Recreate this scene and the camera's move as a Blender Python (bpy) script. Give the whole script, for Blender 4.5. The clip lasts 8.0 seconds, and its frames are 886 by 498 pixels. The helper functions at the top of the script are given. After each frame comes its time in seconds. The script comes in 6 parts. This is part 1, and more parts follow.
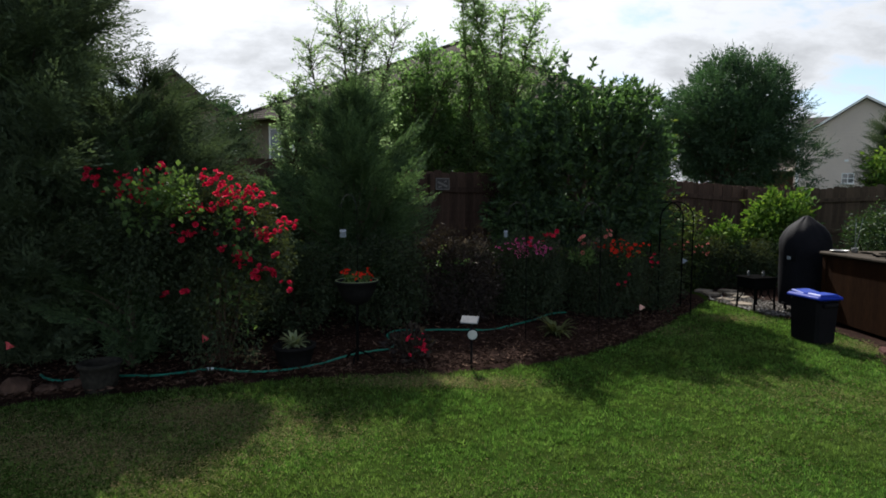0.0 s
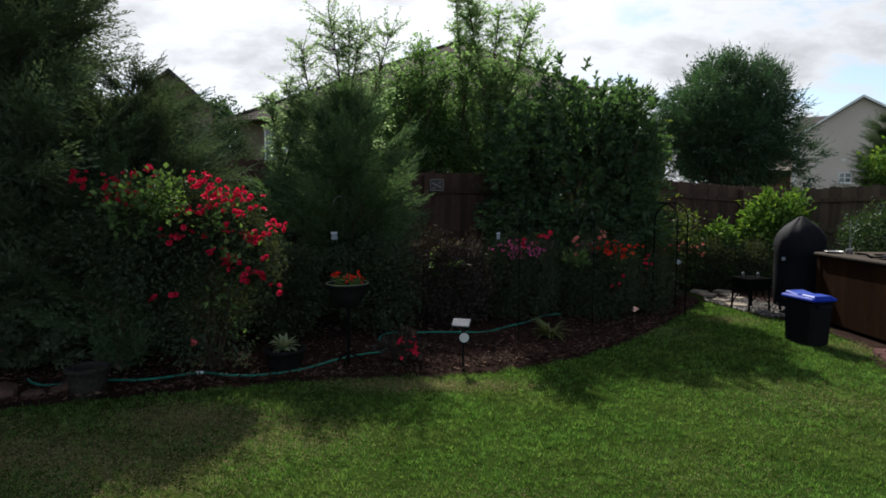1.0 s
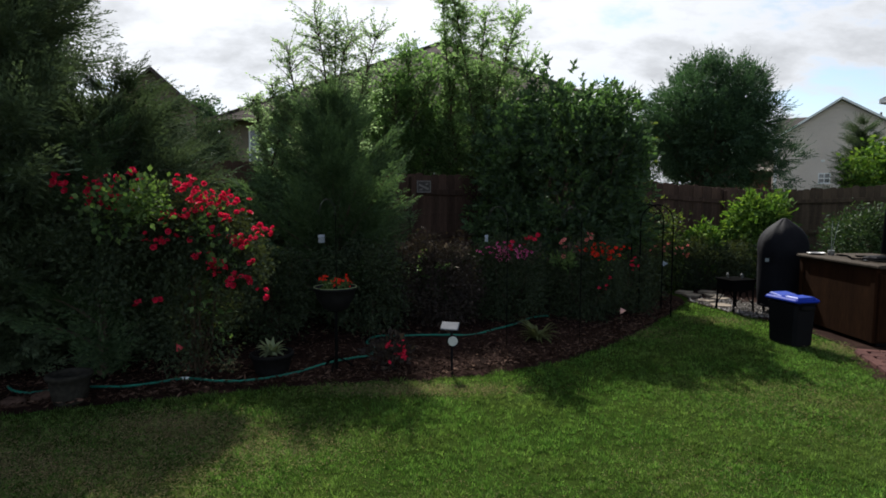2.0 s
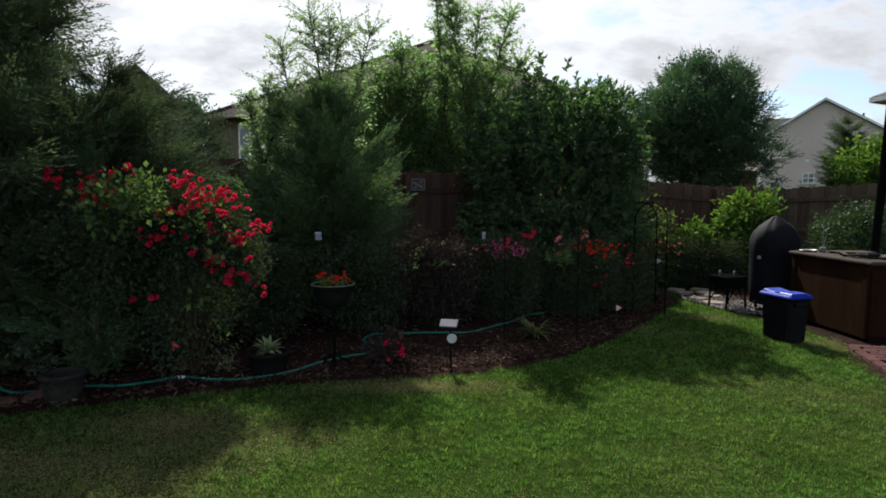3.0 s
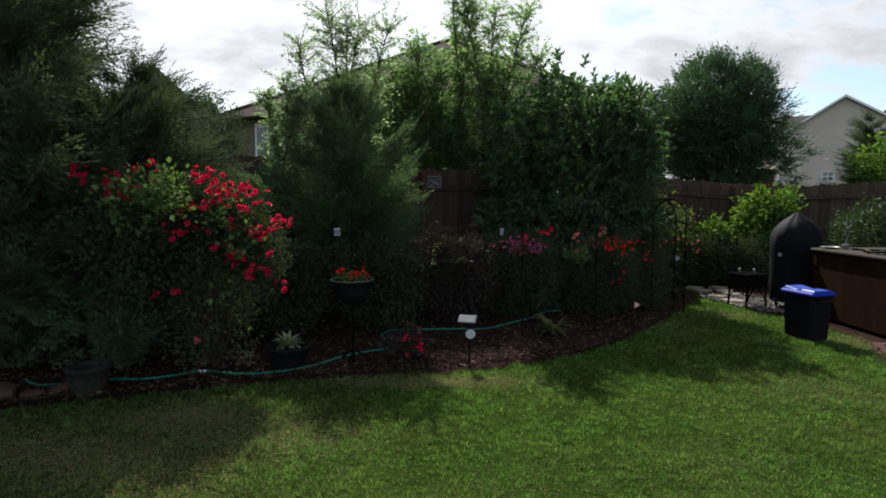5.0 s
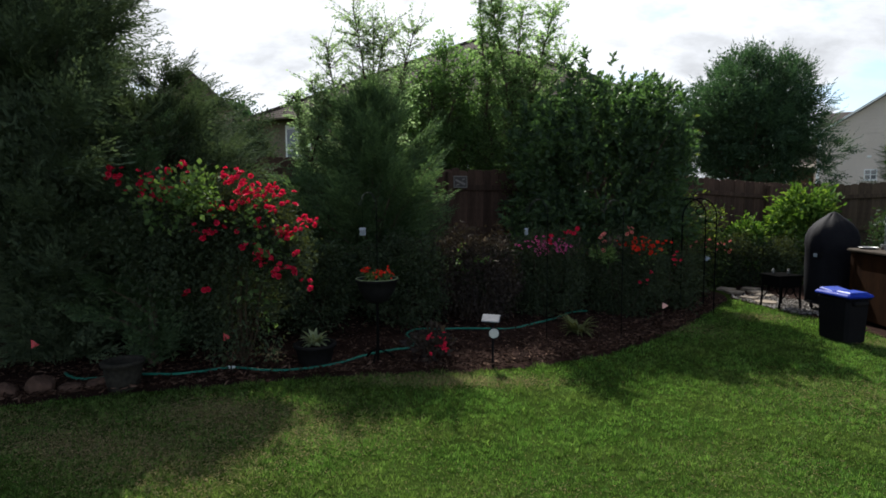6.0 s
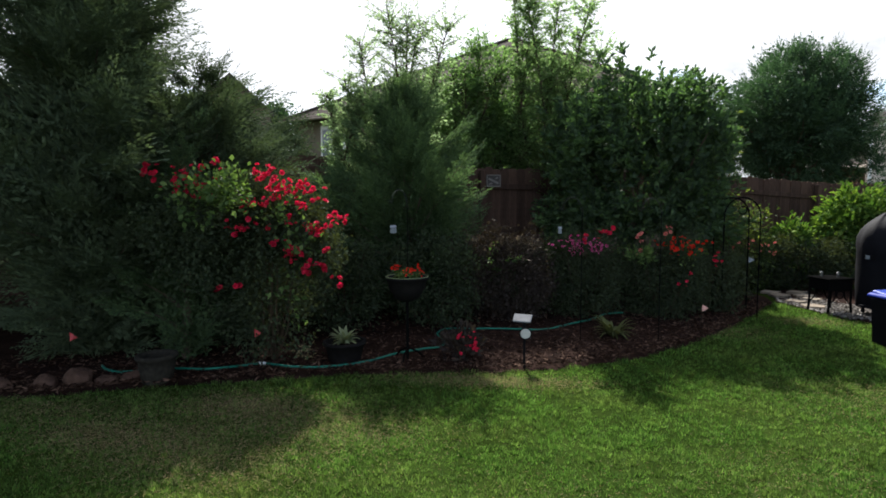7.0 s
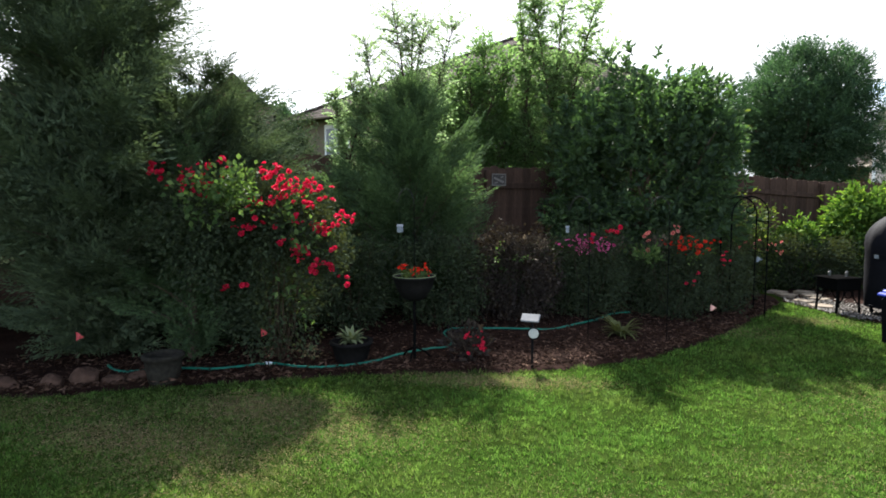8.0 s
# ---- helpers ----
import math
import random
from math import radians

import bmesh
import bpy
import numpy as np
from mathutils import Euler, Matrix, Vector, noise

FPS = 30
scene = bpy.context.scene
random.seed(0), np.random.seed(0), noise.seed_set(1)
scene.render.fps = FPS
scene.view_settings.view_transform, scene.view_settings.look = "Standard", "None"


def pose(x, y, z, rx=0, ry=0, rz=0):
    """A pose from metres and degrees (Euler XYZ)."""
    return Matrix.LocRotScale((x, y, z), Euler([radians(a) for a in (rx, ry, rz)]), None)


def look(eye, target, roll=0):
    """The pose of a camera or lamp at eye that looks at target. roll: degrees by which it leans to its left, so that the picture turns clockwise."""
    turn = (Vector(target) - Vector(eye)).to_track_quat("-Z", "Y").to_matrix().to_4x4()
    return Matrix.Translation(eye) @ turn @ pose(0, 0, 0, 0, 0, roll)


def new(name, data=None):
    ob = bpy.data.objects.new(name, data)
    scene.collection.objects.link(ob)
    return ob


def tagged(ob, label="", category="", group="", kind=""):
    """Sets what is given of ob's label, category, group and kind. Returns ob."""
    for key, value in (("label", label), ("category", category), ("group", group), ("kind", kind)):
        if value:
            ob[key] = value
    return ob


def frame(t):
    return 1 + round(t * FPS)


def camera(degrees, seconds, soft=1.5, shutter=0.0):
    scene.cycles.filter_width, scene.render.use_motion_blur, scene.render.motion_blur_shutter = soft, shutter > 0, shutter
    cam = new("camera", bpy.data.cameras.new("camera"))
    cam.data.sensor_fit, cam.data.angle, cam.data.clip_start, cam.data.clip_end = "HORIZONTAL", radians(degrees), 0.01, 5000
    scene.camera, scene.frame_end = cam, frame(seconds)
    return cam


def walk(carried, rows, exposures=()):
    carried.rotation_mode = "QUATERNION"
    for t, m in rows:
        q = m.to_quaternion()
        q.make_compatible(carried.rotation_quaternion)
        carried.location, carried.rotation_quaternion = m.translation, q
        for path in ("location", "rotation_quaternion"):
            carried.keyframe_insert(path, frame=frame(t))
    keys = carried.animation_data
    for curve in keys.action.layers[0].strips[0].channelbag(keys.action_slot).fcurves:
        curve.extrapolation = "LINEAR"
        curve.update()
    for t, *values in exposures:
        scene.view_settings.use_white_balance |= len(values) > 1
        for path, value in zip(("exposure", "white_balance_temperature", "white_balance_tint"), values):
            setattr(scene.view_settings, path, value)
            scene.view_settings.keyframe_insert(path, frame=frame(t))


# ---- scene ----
cam = camera(75.0, 8.0, soft=1.75)
PATH = [
    (0, (0.066, 0.218, 1.542), (0.018, 2.21, 1.375), -0.0),
    (0.5, (0.101, 0.243, 1.563), (0.055, 2.236, 1.395), -0.0),
    (1, (0.131, 0.257, 1.563), (0.088, 2.249, 1.395), -0.1),
    (1.5, (0.123, 0.273, 1.58), (0.087, 2.265, 1.41), -0.0),
    (2, (0.105, 0.277, 1.593), (0.112, 2.27, 1.424), -0.1),
    (3.5, (-0.038, 0.307, 1.534), (0.017, 2.299, 1.364), -0.1),
    (4, (-0.05, 0.309, 1.509), (0.01, 2.301, 1.34), -0.2),
    (4.5, (-0.042, 0.29, 1.521), (0.0, 2.282, 1.351), -0.2),
    (4.7, (-0.046, 0.291, 1.529), (-0.017, 2.283, 1.358), -0.2),
    (5.8, (-0.01, 0.272, 1.531), (-0.088, 2.263, 1.361), -0.2),
    (6, (0.005, 0.265, 1.526), (-0.092, 2.256, 1.356), -0.3),
    (6.5, (0.021, 0.294, 1.502), (-0.131, 2.281, 1.333), -0.2),
    (7, (0.033, 0.343, 1.487), (-0.183, 2.324, 1.323), -0.2),
    (7.5, (0.017, 0.374, 1.482), (-0.204, 2.354, 1.316), -0.2),
    (8, (-0.018, 0.369, 1.483), (-0.241, 2.349, 1.317), -0.2),
]
EXPOSURE = [(0.0, 0.95, 6250, 10), (4.7, 0.97, 6250, 10), (6.0, 1.12, 6250, 10), (6.5, 1.29, 6250, 10), (7.0, 1.47, 6250, 10), (7.5, 1.77, 6250, 10), (8.0, 2.10, 6250, 10)]
walk(cam, [(t, look(eye, target, roll)) for t, eye, target, roll in PATH], EXPOSURE)

# ---- daylight: a high sun ahead of the camera, half hidden by bright cloud ----
SUN_EL, SUN_AZ = radians(44), radians(-9.5)
TO_SUN = Vector((math.sin(SUN_AZ) * math.cos(SUN_EL), math.cos(SUN_AZ) * math.cos(SUN_EL), math.sin(SUN_EL)))
sun = new("sun", bpy.data.lights.new("sun", "SUN"))
sun.data.energy, sun.data.angle, sun.data.color = 4.25, radians(0.6), (1.0, 0.95, 0.86)
sun.matrix_world = look((0, 30, 30), Vector((0, 30, 30)) - TO_SUN)


def make_world():
    world = bpy.data.worlds.new("sky")
    scene.world = world
    world.use_nodes = True
    nt = world.node_tree
    nt.nodes.clear()
    N, L = nt.nodes.new, nt.links.new
    out, bg = N("ShaderNodeOutputWorld"), N("ShaderNodeBackground")
    sky = N("ShaderNodeTexSky")
    sky.sky_type, sky.sun_disc = "NISHITA", False
    sky.sun_elevation, sky.sun_rotation = SUN_EL, SUN_AZ
    tint = N("ShaderNodeMix")
    tint.data_type, tint.blend_type = "RGBA", "MULTIPLY"
    tint.inputs[0].default_value = 1.0
    tint.inputs[7].default_value = (SKY_GAIN, SKY_GAIN, SKY_GAIN, 1)
    L(sky.outputs[0], tint.inputs[6])
    co = N("ShaderNodeTexCoord")
    # cloud sheets: the direction flattened on to a high layer
    sep = N("ShaderNodeSeparateXYZ")
    L(co.outputs["Generated"], sep.inputs[0])
    up = N("ShaderNodeMath"); up.operation = "MAXIMUM"; up.inputs[1].default_value = 0.0
    L(sep.outputs[2], up.inputs[0])
    lift = N("ShaderNodeMath"); lift.operation = "ADD"; lift.inputs[1].default_value = 0.45
    L(up.outputs[0], lift.inputs[0])
    inv = N("ShaderNodeMath"); inv.operation = "DIVIDE"; inv.inputs[0].default_value = 1.0
    L(lift.outputs[0], inv.inputs[1])
    flat = N("ShaderNodeVectorMath"); flat.operation = "SCALE"
    L(co.outputs["Generated"], flat.inputs[0]); L(inv.outputs[0], flat.inputs[3])
    big = N("ShaderNodeTexNoise")
    big.inputs["Scale"].default_value, big.inputs["Detail"].default_value, big.inputs["Roughness"].default_value = 3.0, 8, 0.6
    shift = N("ShaderNodeMapping"); shift.inputs["Location"].default_value = CLOUD_SHIFT; shift.inputs["Scale"].default_value = (1, 1.5, 1)
    L(flat.outputs[0], shift.inputs[0]); L(shift.outputs[0], big.inputs["Vector"])
    # cloud thickens towards the sun
    dot = N("ShaderNodeVectorMath"); dot.operation = "DOT_PRODUCT"
    L(co.outputs["Generated"], dot.inputs[0]); dot.inputs[1].default_value = TO_SUN
    near = N("ShaderNodeMapRange"); near.inputs[1].default_value, near.inputs[2].default_value = 0.45, 0.8
    near.inputs[3].default_value, near.inputs[4].default_value = 0.0, 0.16
    L(dot.outputs["Value"], near.inputs[0])
    thick = N("ShaderNodeMath"); thick.operation = "ADD"
    L(big.outputs[0], thick.inputs[0]); L(near.outputs[0], thick.inputs[1])
    cover = N("ShaderNodeMapRange"); cover.interpolation_type = "SMOOTHSTEP"
    cover.inputs[1].default_value, cover.inputs[2].default_value = 0.45, 0.60
    L(thick.outputs[0], cover.inputs[0])
    # bright forward-scattered cloud
    glow = N("ShaderNodeMapRange"); glow.inputs[1].default_value, glow.inputs[2].default_value = 0.2, 0.95
    glow.inputs[3].default_value, glow.inputs[4].default_value = CLOUD_FAR, CLOUD_NEAR
    L(dot.outputs["Value"], glow.inputs[0])
    # unseen clouds opposite the sun, lit from the front, are brightened to fill shade
    back = N("ShaderNodeMapRange"); back.inputs[1].default_value, back.inputs[2].default_value = 0.1, -0.6
    back.inputs[3].default_value, back.inputs[4].default_value = CLOUD_FAR, CLOUD_FILL
    L(dot.outputs["Value"], back.inputs[0])
    most = N("ShaderNodeMath"); most.operation = "MAXIMUM"
    L(glow.outputs[0], most.inputs[0]); L(back.outputs[0], most.inputs[1])
    grey = N("ShaderNodeMapRange"); grey.inputs[1].default_value, grey.inputs[2].default_value = 0.48, 0.72
    grey.inputs[3].default_value, grey.inputs[4].default_value = 1.1, 0.6
    L(big.outputs[0], grey.inputs[0])
    lum = N("ShaderNodeMath"); lum.operation = "MULTIPLY"
    L(most.outputs[0], lum.inputs[0]); L(grey.outputs[0], lum.inputs[1])
    white = N("ShaderNodeVectorMath"); white.operation = "SCALE"; white.inputs[0].default_value = (0.97, 0.98, 1.0)
    L(lum.outputs[0], white.inputs[3])
    mix = N("ShaderNodeMix"); mix.data_type = "RGBA"
    L(cover.outputs[0], mix.inputs[0]); L(tint.outputs[2], mix.inputs[6]); L(white.outputs[0], mix.inputs[7])
    L(mix.outputs[2], bg.inputs[0])
    bg.inputs[1].default_value = 0.1
    L(bg.outputs[0], out.inputs[0])


# added fill: brightness of the unseen cloud behind the camera
CLOUD_FILL = 10.5
SKY_GAIN, CLOUD_FAR, CLOUD_NEAR, CLOUD_SHIFT = 0.8, 2.1, 5.5, (3.1, 0.4, 0.0)
make_world()

rng = np.random.default_rng(7)


# ---- materials ----
def nodes_of(name):
    m = bpy.data.materials.new(name)
    m.use_nodes = True
    nt = m.node_tree
    return m, nt, nt.nodes.new, nt.links.new, nt.nodes["Principled BSDF"]


def ramp(N, L, source, stops):
    r = N("ShaderNodeValToRGB")
    while len(r.color_ramp.elements) < len(stops):
        r.color_ramp.elements.new(0.5)
    for e, (p, c) in zip(r.color_ramp.elements, stops):
        e.position, e.color = p, (*c, 1)
    L(source, r.inputs[0])
    return r.outputs[0]


def surface(name, dark, light, rough=0.7, fine=40.0, coarse=3.0, bump=0.3, metal=0.0, stretch=(1, 1, 1), per_object=0.0, spec=0.4):
    """A worn matter: coarse stains and fine grain between two colours, with a fine relief."""
    m, nt, N, L, b = nodes_of(name)
    co = N("ShaderNodeTexCoord")
    mp = N("ShaderNodeMapping"); mp.inputs["Scale"].default_value = stretch
    L(co.outputs["Object"], mp.inputs[0])
    a, c = N("ShaderNodeTexNoise"), N("ShaderNodeTexNoise")
    a.inputs["Scale"].default_value, a.inputs["Detail"].default_value = coarse, 4
    c.inputs["Scale"].default_value, c.inputs["Detail"].default_value = fine, 6
    L(mp.outputs[0], a.inputs["Vector"]); L(mp.outputs[0], c.inputs["Vector"])
    s = N("ShaderNodeMath"); s.operation = "ADD"
    L(a.outputs[0], s.inputs[0]); L(c.outputs[0], s.inputs[1])
    last = s.outputs[0]
    if per_object:
        info = N("ShaderNodeObjectInfo")
        k = N("ShaderNodeMath"); k.operation = "MULTIPLY_ADD"; k.inputs[1].default_value = per_object; k.inputs[2].default_value = -per_object / 2
        L(info.outputs["Random"], k.inputs[0])
        s2 = N("ShaderNodeMath"); s2.operation = "ADD"
        L(last, s2.inputs[0]); L(k.outputs[0], s2.inputs[1])
        last = s2.outputs[0]
    half = N("ShaderNodeMath"); half.operation = "MULTIPLY"; half.inputs[1].default_value = 0.5
    L(last, half.inputs[0])
    L(ramp(N, L, half.outputs[0], [(0.34, dark), (0.66, light)]), b.inputs["Base Color"])
    b.inputs["Roughness"].default_value, b.inputs["Metallic"].default_value = rough, metal
    b.inputs["Specular IOR Level"].default_value = spec
    if bump:
        bp = N("ShaderNodeBump"); bp.inputs["Strength"].default_value = bump; bp.inputs["Distance"].default_value = 0.01
        L(c.outputs[0], bp.inputs["Height"]); L(bp.outputs[0], b.inputs["Normal"])
    return m


def leaf_matter(name, dark, mid, light, through_light=0.35, rough=0.5, patch=0.0, patch_colour=(0.2, 0.15, 0.06), patch_scale=2.0, spec=0.08, shine=(1.5, 1.35, 0.5), drift=0.0, tuft=0.0):
    """Leaves: each one its own green, with sunlight let through the blade."""
    m, nt, N, L, b = nodes_of(name)
    geo = N("ShaderNodeNewGeometry")
    col = ramp(N, L, geo.outputs["Random Per Island"], [(0.0, dark), (0.55, mid), (1.0, light)])
    if patch:
        co = N("ShaderNodeTexCoord")
        n = N("ShaderNodeTexNoise"); n.inputs["Scale"].default_value, n.inputs["Detail"].default_value = patch_scale, 3
        L(co.outputs["Object"], n.inputs["Vector"])
        r = N("ShaderNodeMapRange"); r.inputs[1].default_value, r.inputs[2].default_value, r.inputs[4].default_value = 0.48, 0.72, patch
        # worn turf grows more common towards -x by `drift`
        sx = N("ShaderNodeSeparateXYZ"); L(co.outputs["Object"], sx.inputs[0])
        dx = N("ShaderNodeMapRange"); dx.inputs[1].default_value, dx.inputs[2].default_value = 1.0, -1.6
        dx.inputs[3].default_value, dx.inputs[4].default_value = 0.0, drift
        L(sx.outputs[0], dx.inputs[0])
        su = N("ShaderNodeMath"); su.operation = "ADD"
        L(n.outputs[0], su.inputs[0]); L(dx.outputs[0], su.inputs[1])
        L(su.outputs[0], r.inputs[0])
        mx = N("ShaderNodeMix"); mx.data_type = "RGBA"
        L(r.outputs[0], mx.inputs[0]); L(col, mx.inputs[6]); mx.inputs[7].default_value = (*patch_colour, 1)
        col = mx.outputs[2]
    if tuft:
        # neighbouring tufts differ in depth of green
        tc = N("ShaderNodeTexCoord")
        gains = []
        for scale, detail in ((3.0, 3), (16.0, 3)):
            tn = N("ShaderNodeTexNoise"); tn.inputs["Scale"].default_value, tn.inputs["Detail"].default_value = scale, detail
            L(tc.outputs["Object"], tn.inputs["Vector"])
            g = N("ShaderNodeMapRange"); g.inputs[1].default_value, g.inputs[2].default_value = 0.3, 0.7
            g.inputs[3].default_value, g.inputs[4].default_value = 1 - tuft * scale ** 0.25, 1 + tuft
            L(tn.outputs[0], g.inputs[0])
            gains.append(g.outputs[0])
        gm = N("ShaderNodeMath"); gm.operation = "MULTIPLY"
        L(gains[0], gm.inputs[0]); L(gains[1], gm.inputs[1])
        gs = N("ShaderNodeVectorMath"); gs.operation = "SCALE"
        L(col, gs.inputs[0]); L(gm.outputs[0], gs.inputs[3])
        col = gs.outputs[0]
    L(col, b.inputs["Base Color"])
    b.inputs["Roughness"].default_value = rough
    b.inputs["Specular IOR Level"].default_value = spec
    warm = N("ShaderNodeMix"); warm.data_type, warm.blend_type = "RGBA", "MULTIPLY"
    warm.inputs[0].default_value = 1.0; warm.inputs[7].default_value = (*shine, 1)
    L(col, warm.inputs[6])
    t = N("ShaderNodeBsdfTranslucent"); L(warm.outputs[2], t.inputs[0])
    mix = N("ShaderNodeMixShader"); mix.inputs[0].default_value = through_light
    out = nt.nodes["Material Output"]
    L(b.outputs[0], mix.inputs[1]); L(t.outputs[0], mix.inputs[2]); L(mix.outputs[0], out.inputs[0])
    return m


def plain(name, colour, rough=0.5, metal=0.0, spec=0.5):
    m, nt, N, L, b = nodes_of(name)
    n = N("ShaderNodeTexNoise"); n.inputs["Scale"].default_value = 25
    co = N("ShaderNodeTexCoord"); L(co.outputs["Object"], n.inputs["Vector"])
    lo = tuple(c * 0.8 for c in colour)
    L(ramp(N, L, n.outputs[0], [(0.3, lo), (0.7, colour)]), b.inputs["Base Color"])
    r = N("ShaderNodeMapRange"); r.inputs[3].default_value, r.inputs[4].default_value = max(rough - 0.1, 0.02), min(rough + 0.1, 1)
    L(n.outputs[0], r.inputs[0]); L(r.outputs[0], b.inputs["Roughness"])
    b.inputs["Metallic"].default_value, b.inputs["Specular IOR Level"].default_value = metal, spec
    return m


M_THATCH = surface("lawn_soil", (0.012, 0.022, 0.004), (0.028, 0.046, 0.009), 1.0, 60, 1.5, 0.6, spec=0.0)
M_GRASS = leaf_matter("grass_blade", (0.022, 0.052, 0.014), (0.078, 0.168, 0.034), (0.185, 0.30, 0.092), 0.46, 0.65, 0.24, (0.22, 0.17, 0.09), 1.2, spec=0.05, shine=(1.24, 1.3, 0.68), drift=0.07, tuft=0.24)
M_SOIL = surface("bed_soil", (0.010, 0.006, 0.005), (0.032, 0.018, 0.014), 1.0, 45, 4, 0.8, spec=0.02)
M_MULCH = leaf_matter("mulch_chip", (0.012, 0.007, 0.005), (0.036, 0.019, 0.013), (0.135, 0.085, 0.062), 0.0, 0.9, spec=0.03)
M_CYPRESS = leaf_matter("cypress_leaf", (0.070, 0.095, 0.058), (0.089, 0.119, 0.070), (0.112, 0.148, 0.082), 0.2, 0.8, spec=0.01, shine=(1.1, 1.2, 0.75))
# darker copy of the cypress leaf: shade is put into its colour
M_CYPRESS_SHADED = leaf_matter("shaded_cypress_leaf", (0.052, 0.072, 0.043), (0.070, 0.097, 0.055), (0.094, 0.126, 0.067), 0.18, 0.8, spec=0.01, shine=(1.1, 1.2, 0.75))
M_CYPRESS_B = leaf_matter("cypress_leaf_fresh", (0.062, 0.098, 0.053), (0.084, 0.130, 0.066), (0.110, 0.165, 0.080), 0.34, 0.75, spec=0.01, shine=(1.1, 1.25, 0.7))
M_SAPLING = leaf_matter("sapling_leaf", (0.13, 0.185, 0.105), (0.185, 0.25, 0.14), (0.265, 0.335, 0.19), 0.75, 0.5, shine=(1.15, 1.25, 0.9))
M_SAPLING_GREEN = leaf_matter("green_sapling_leaf", (0.115, 0.18, 0.09), (0.175, 0.255, 0.125), (0.25, 0.335, 0.165), 0.8, 0.5, shine=(1.15, 1.28, 0.82))
M_PRIVET = leaf_matter("privet_leaf", (0.065, 0.115, 0.046), (0.110, 0.180, 0.072), (0.17, 0.25, 0.105), 0.64, 0.5, shine=(1.15, 1.3, 0.75))
M_MAGNOLIA = leaf_matter("evergreen_leaf", (0.044, 0.068, 0.046), (0.064, 0.101, 0.055), (0.10, 0.158, 0.065), 0.42, 0.5, spec=0.08, shine=(1.15, 1.45, 0.62))
M_OAK = leaf_matter("tree_leaf", (0.036, 0.062, 0.038), (0.054, 0.090, 0.050), (0.084, 0.130, 0.066), 0.3, 0.55, spec=0.05, shine=(1.0, 1.3, 0.75))
M_LIME = leaf_matter("lime_leaf", (0.040, 0.084, 0.022), (0.085, 0.165, 0.035), (0.20, 0.29, 0.068), 0.34, 0.6, spec=0.03, shine=(1.3, 1.35, 0.55))
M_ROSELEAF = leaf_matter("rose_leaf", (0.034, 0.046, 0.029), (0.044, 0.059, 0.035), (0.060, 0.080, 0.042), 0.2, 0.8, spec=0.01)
# reddish-brown leaf, kept lighter than its bushes to paint their lit tops
M_BRONZE = leaf_matter("bronze_leaf", (0.048, 0.040, 0.030), (0.082, 0.066, 0.050), (0.135, 0.108, 0.08), 0.2, 0.6, spec=0.04, shine=(1.15, 1.05, 0.85))
# lighter leaf for green shoots; on the rose it also carries painted sunlight
M_ROSEBRIGHT = leaf_matter("bright_rose_leaf", (0.046, 0.080, 0.030), (0.082, 0.130, 0.046), (0.14, 0.20, 0.072), 0.38, 0.6, spec=0.05, shine=(1.2, 1.35, 0.6))
M_SIDELEAF = leaf_matter("side_shrub_leaf", (0.028, 0.050, 0.028), (0.046, 0.078, 0.036), (0.080, 0.120, 0.050), 0.2, 0.55, shine=(1.2, 1.3, 0.6))
M_MIDLEAF = leaf_matter("mid_leaf", (0.035, 0.06, 0.025), (0.065, 0.105, 0.036), (0.12, 0.17, 0.055), 0.36, 0.55)
M_LORO = leaf_matter("purple_leaf", (0.030, 0.024, 0.024), (0.040, 0.032, 0.029), (0.056, 0.046, 0.037), 0.14, 0.7, spec=0.02)
M_HOSTA = leaf_matter("hosta_leaf", (0.09, 0.12, 0.055), (0.18, 0.22, 0.12), (0.44, 0.46, 0.32), 0.3, 0.5)
M_RED = leaf_matter("red_petal", (0.42, 0.006, 0.035), (0.60, 0.012, 0.055), (0.74, 0.05, 0.11), 0.4, 0.6, spec=0.1, shine=(1.1, 1.0, 1.1))
M_SCARLET = leaf_matter("scarlet_petal", (0.55, 0.02, 0.012), (0.72, 0.04, 0.02), (0.8, 0.07, 0.03), 0.55, 0.6, spec=0.1, shine=(1.1, 1.0, 1.1))
M_PINK = leaf_matter("pink_petal", (0.36, 0.018, 0.13), (0.54, 0.05, 0.23), (0.78, 0.36, 0.52), 0.55, 0.6, spec=0.1, shine=(1.1, 1.0, 1.1))
M_SALMON = leaf_matter("salmon_petal", (0.55, 0.12, 0.10), (0.7, 0.22, 0.18), (0.75, 0.35, 0.28), 0.45, 0.6, spec=0.1, shine=(1.1, 1.0, 1.1))
M_BARK = surface("bark", (0.05, 0.037, 0.028), (0.15, 0.115, 0.085), 0.9, 30, 5, 0.8, stretch=(1, 1, 0.25), spec=0.1)
M_TWIG = surface("twig_bark", (0.03, 0.021, 0.014), (0.075, 0.054, 0.036), 0.9, 30, 5, 0.3, spec=0.1)
M_FENCE = surface("fence_wood", (0.040, 0.026, 0.021), (0.104, 0.064, 0.048), 0.85, 30, 2.5, 0.5, stretch=(4, 4, 0.35), per_object=0.35, spec=0.04)
M_FENCE_GREY = surface("weathered_fence_wood", (0.056, 0.042, 0.030), (0.135, 0.100, 0.070), 0.88, 30, 2.5, 0.5, stretch=(4, 4, 0.35), per_object=0.45, spec=0.06)
M_SHINGLE = surface("roof_shingle", (0.036, 0.028, 0.024), (0.078, 0.060, 0.052), 0.95, 18, 1.2, 0.5, spec=0.05)
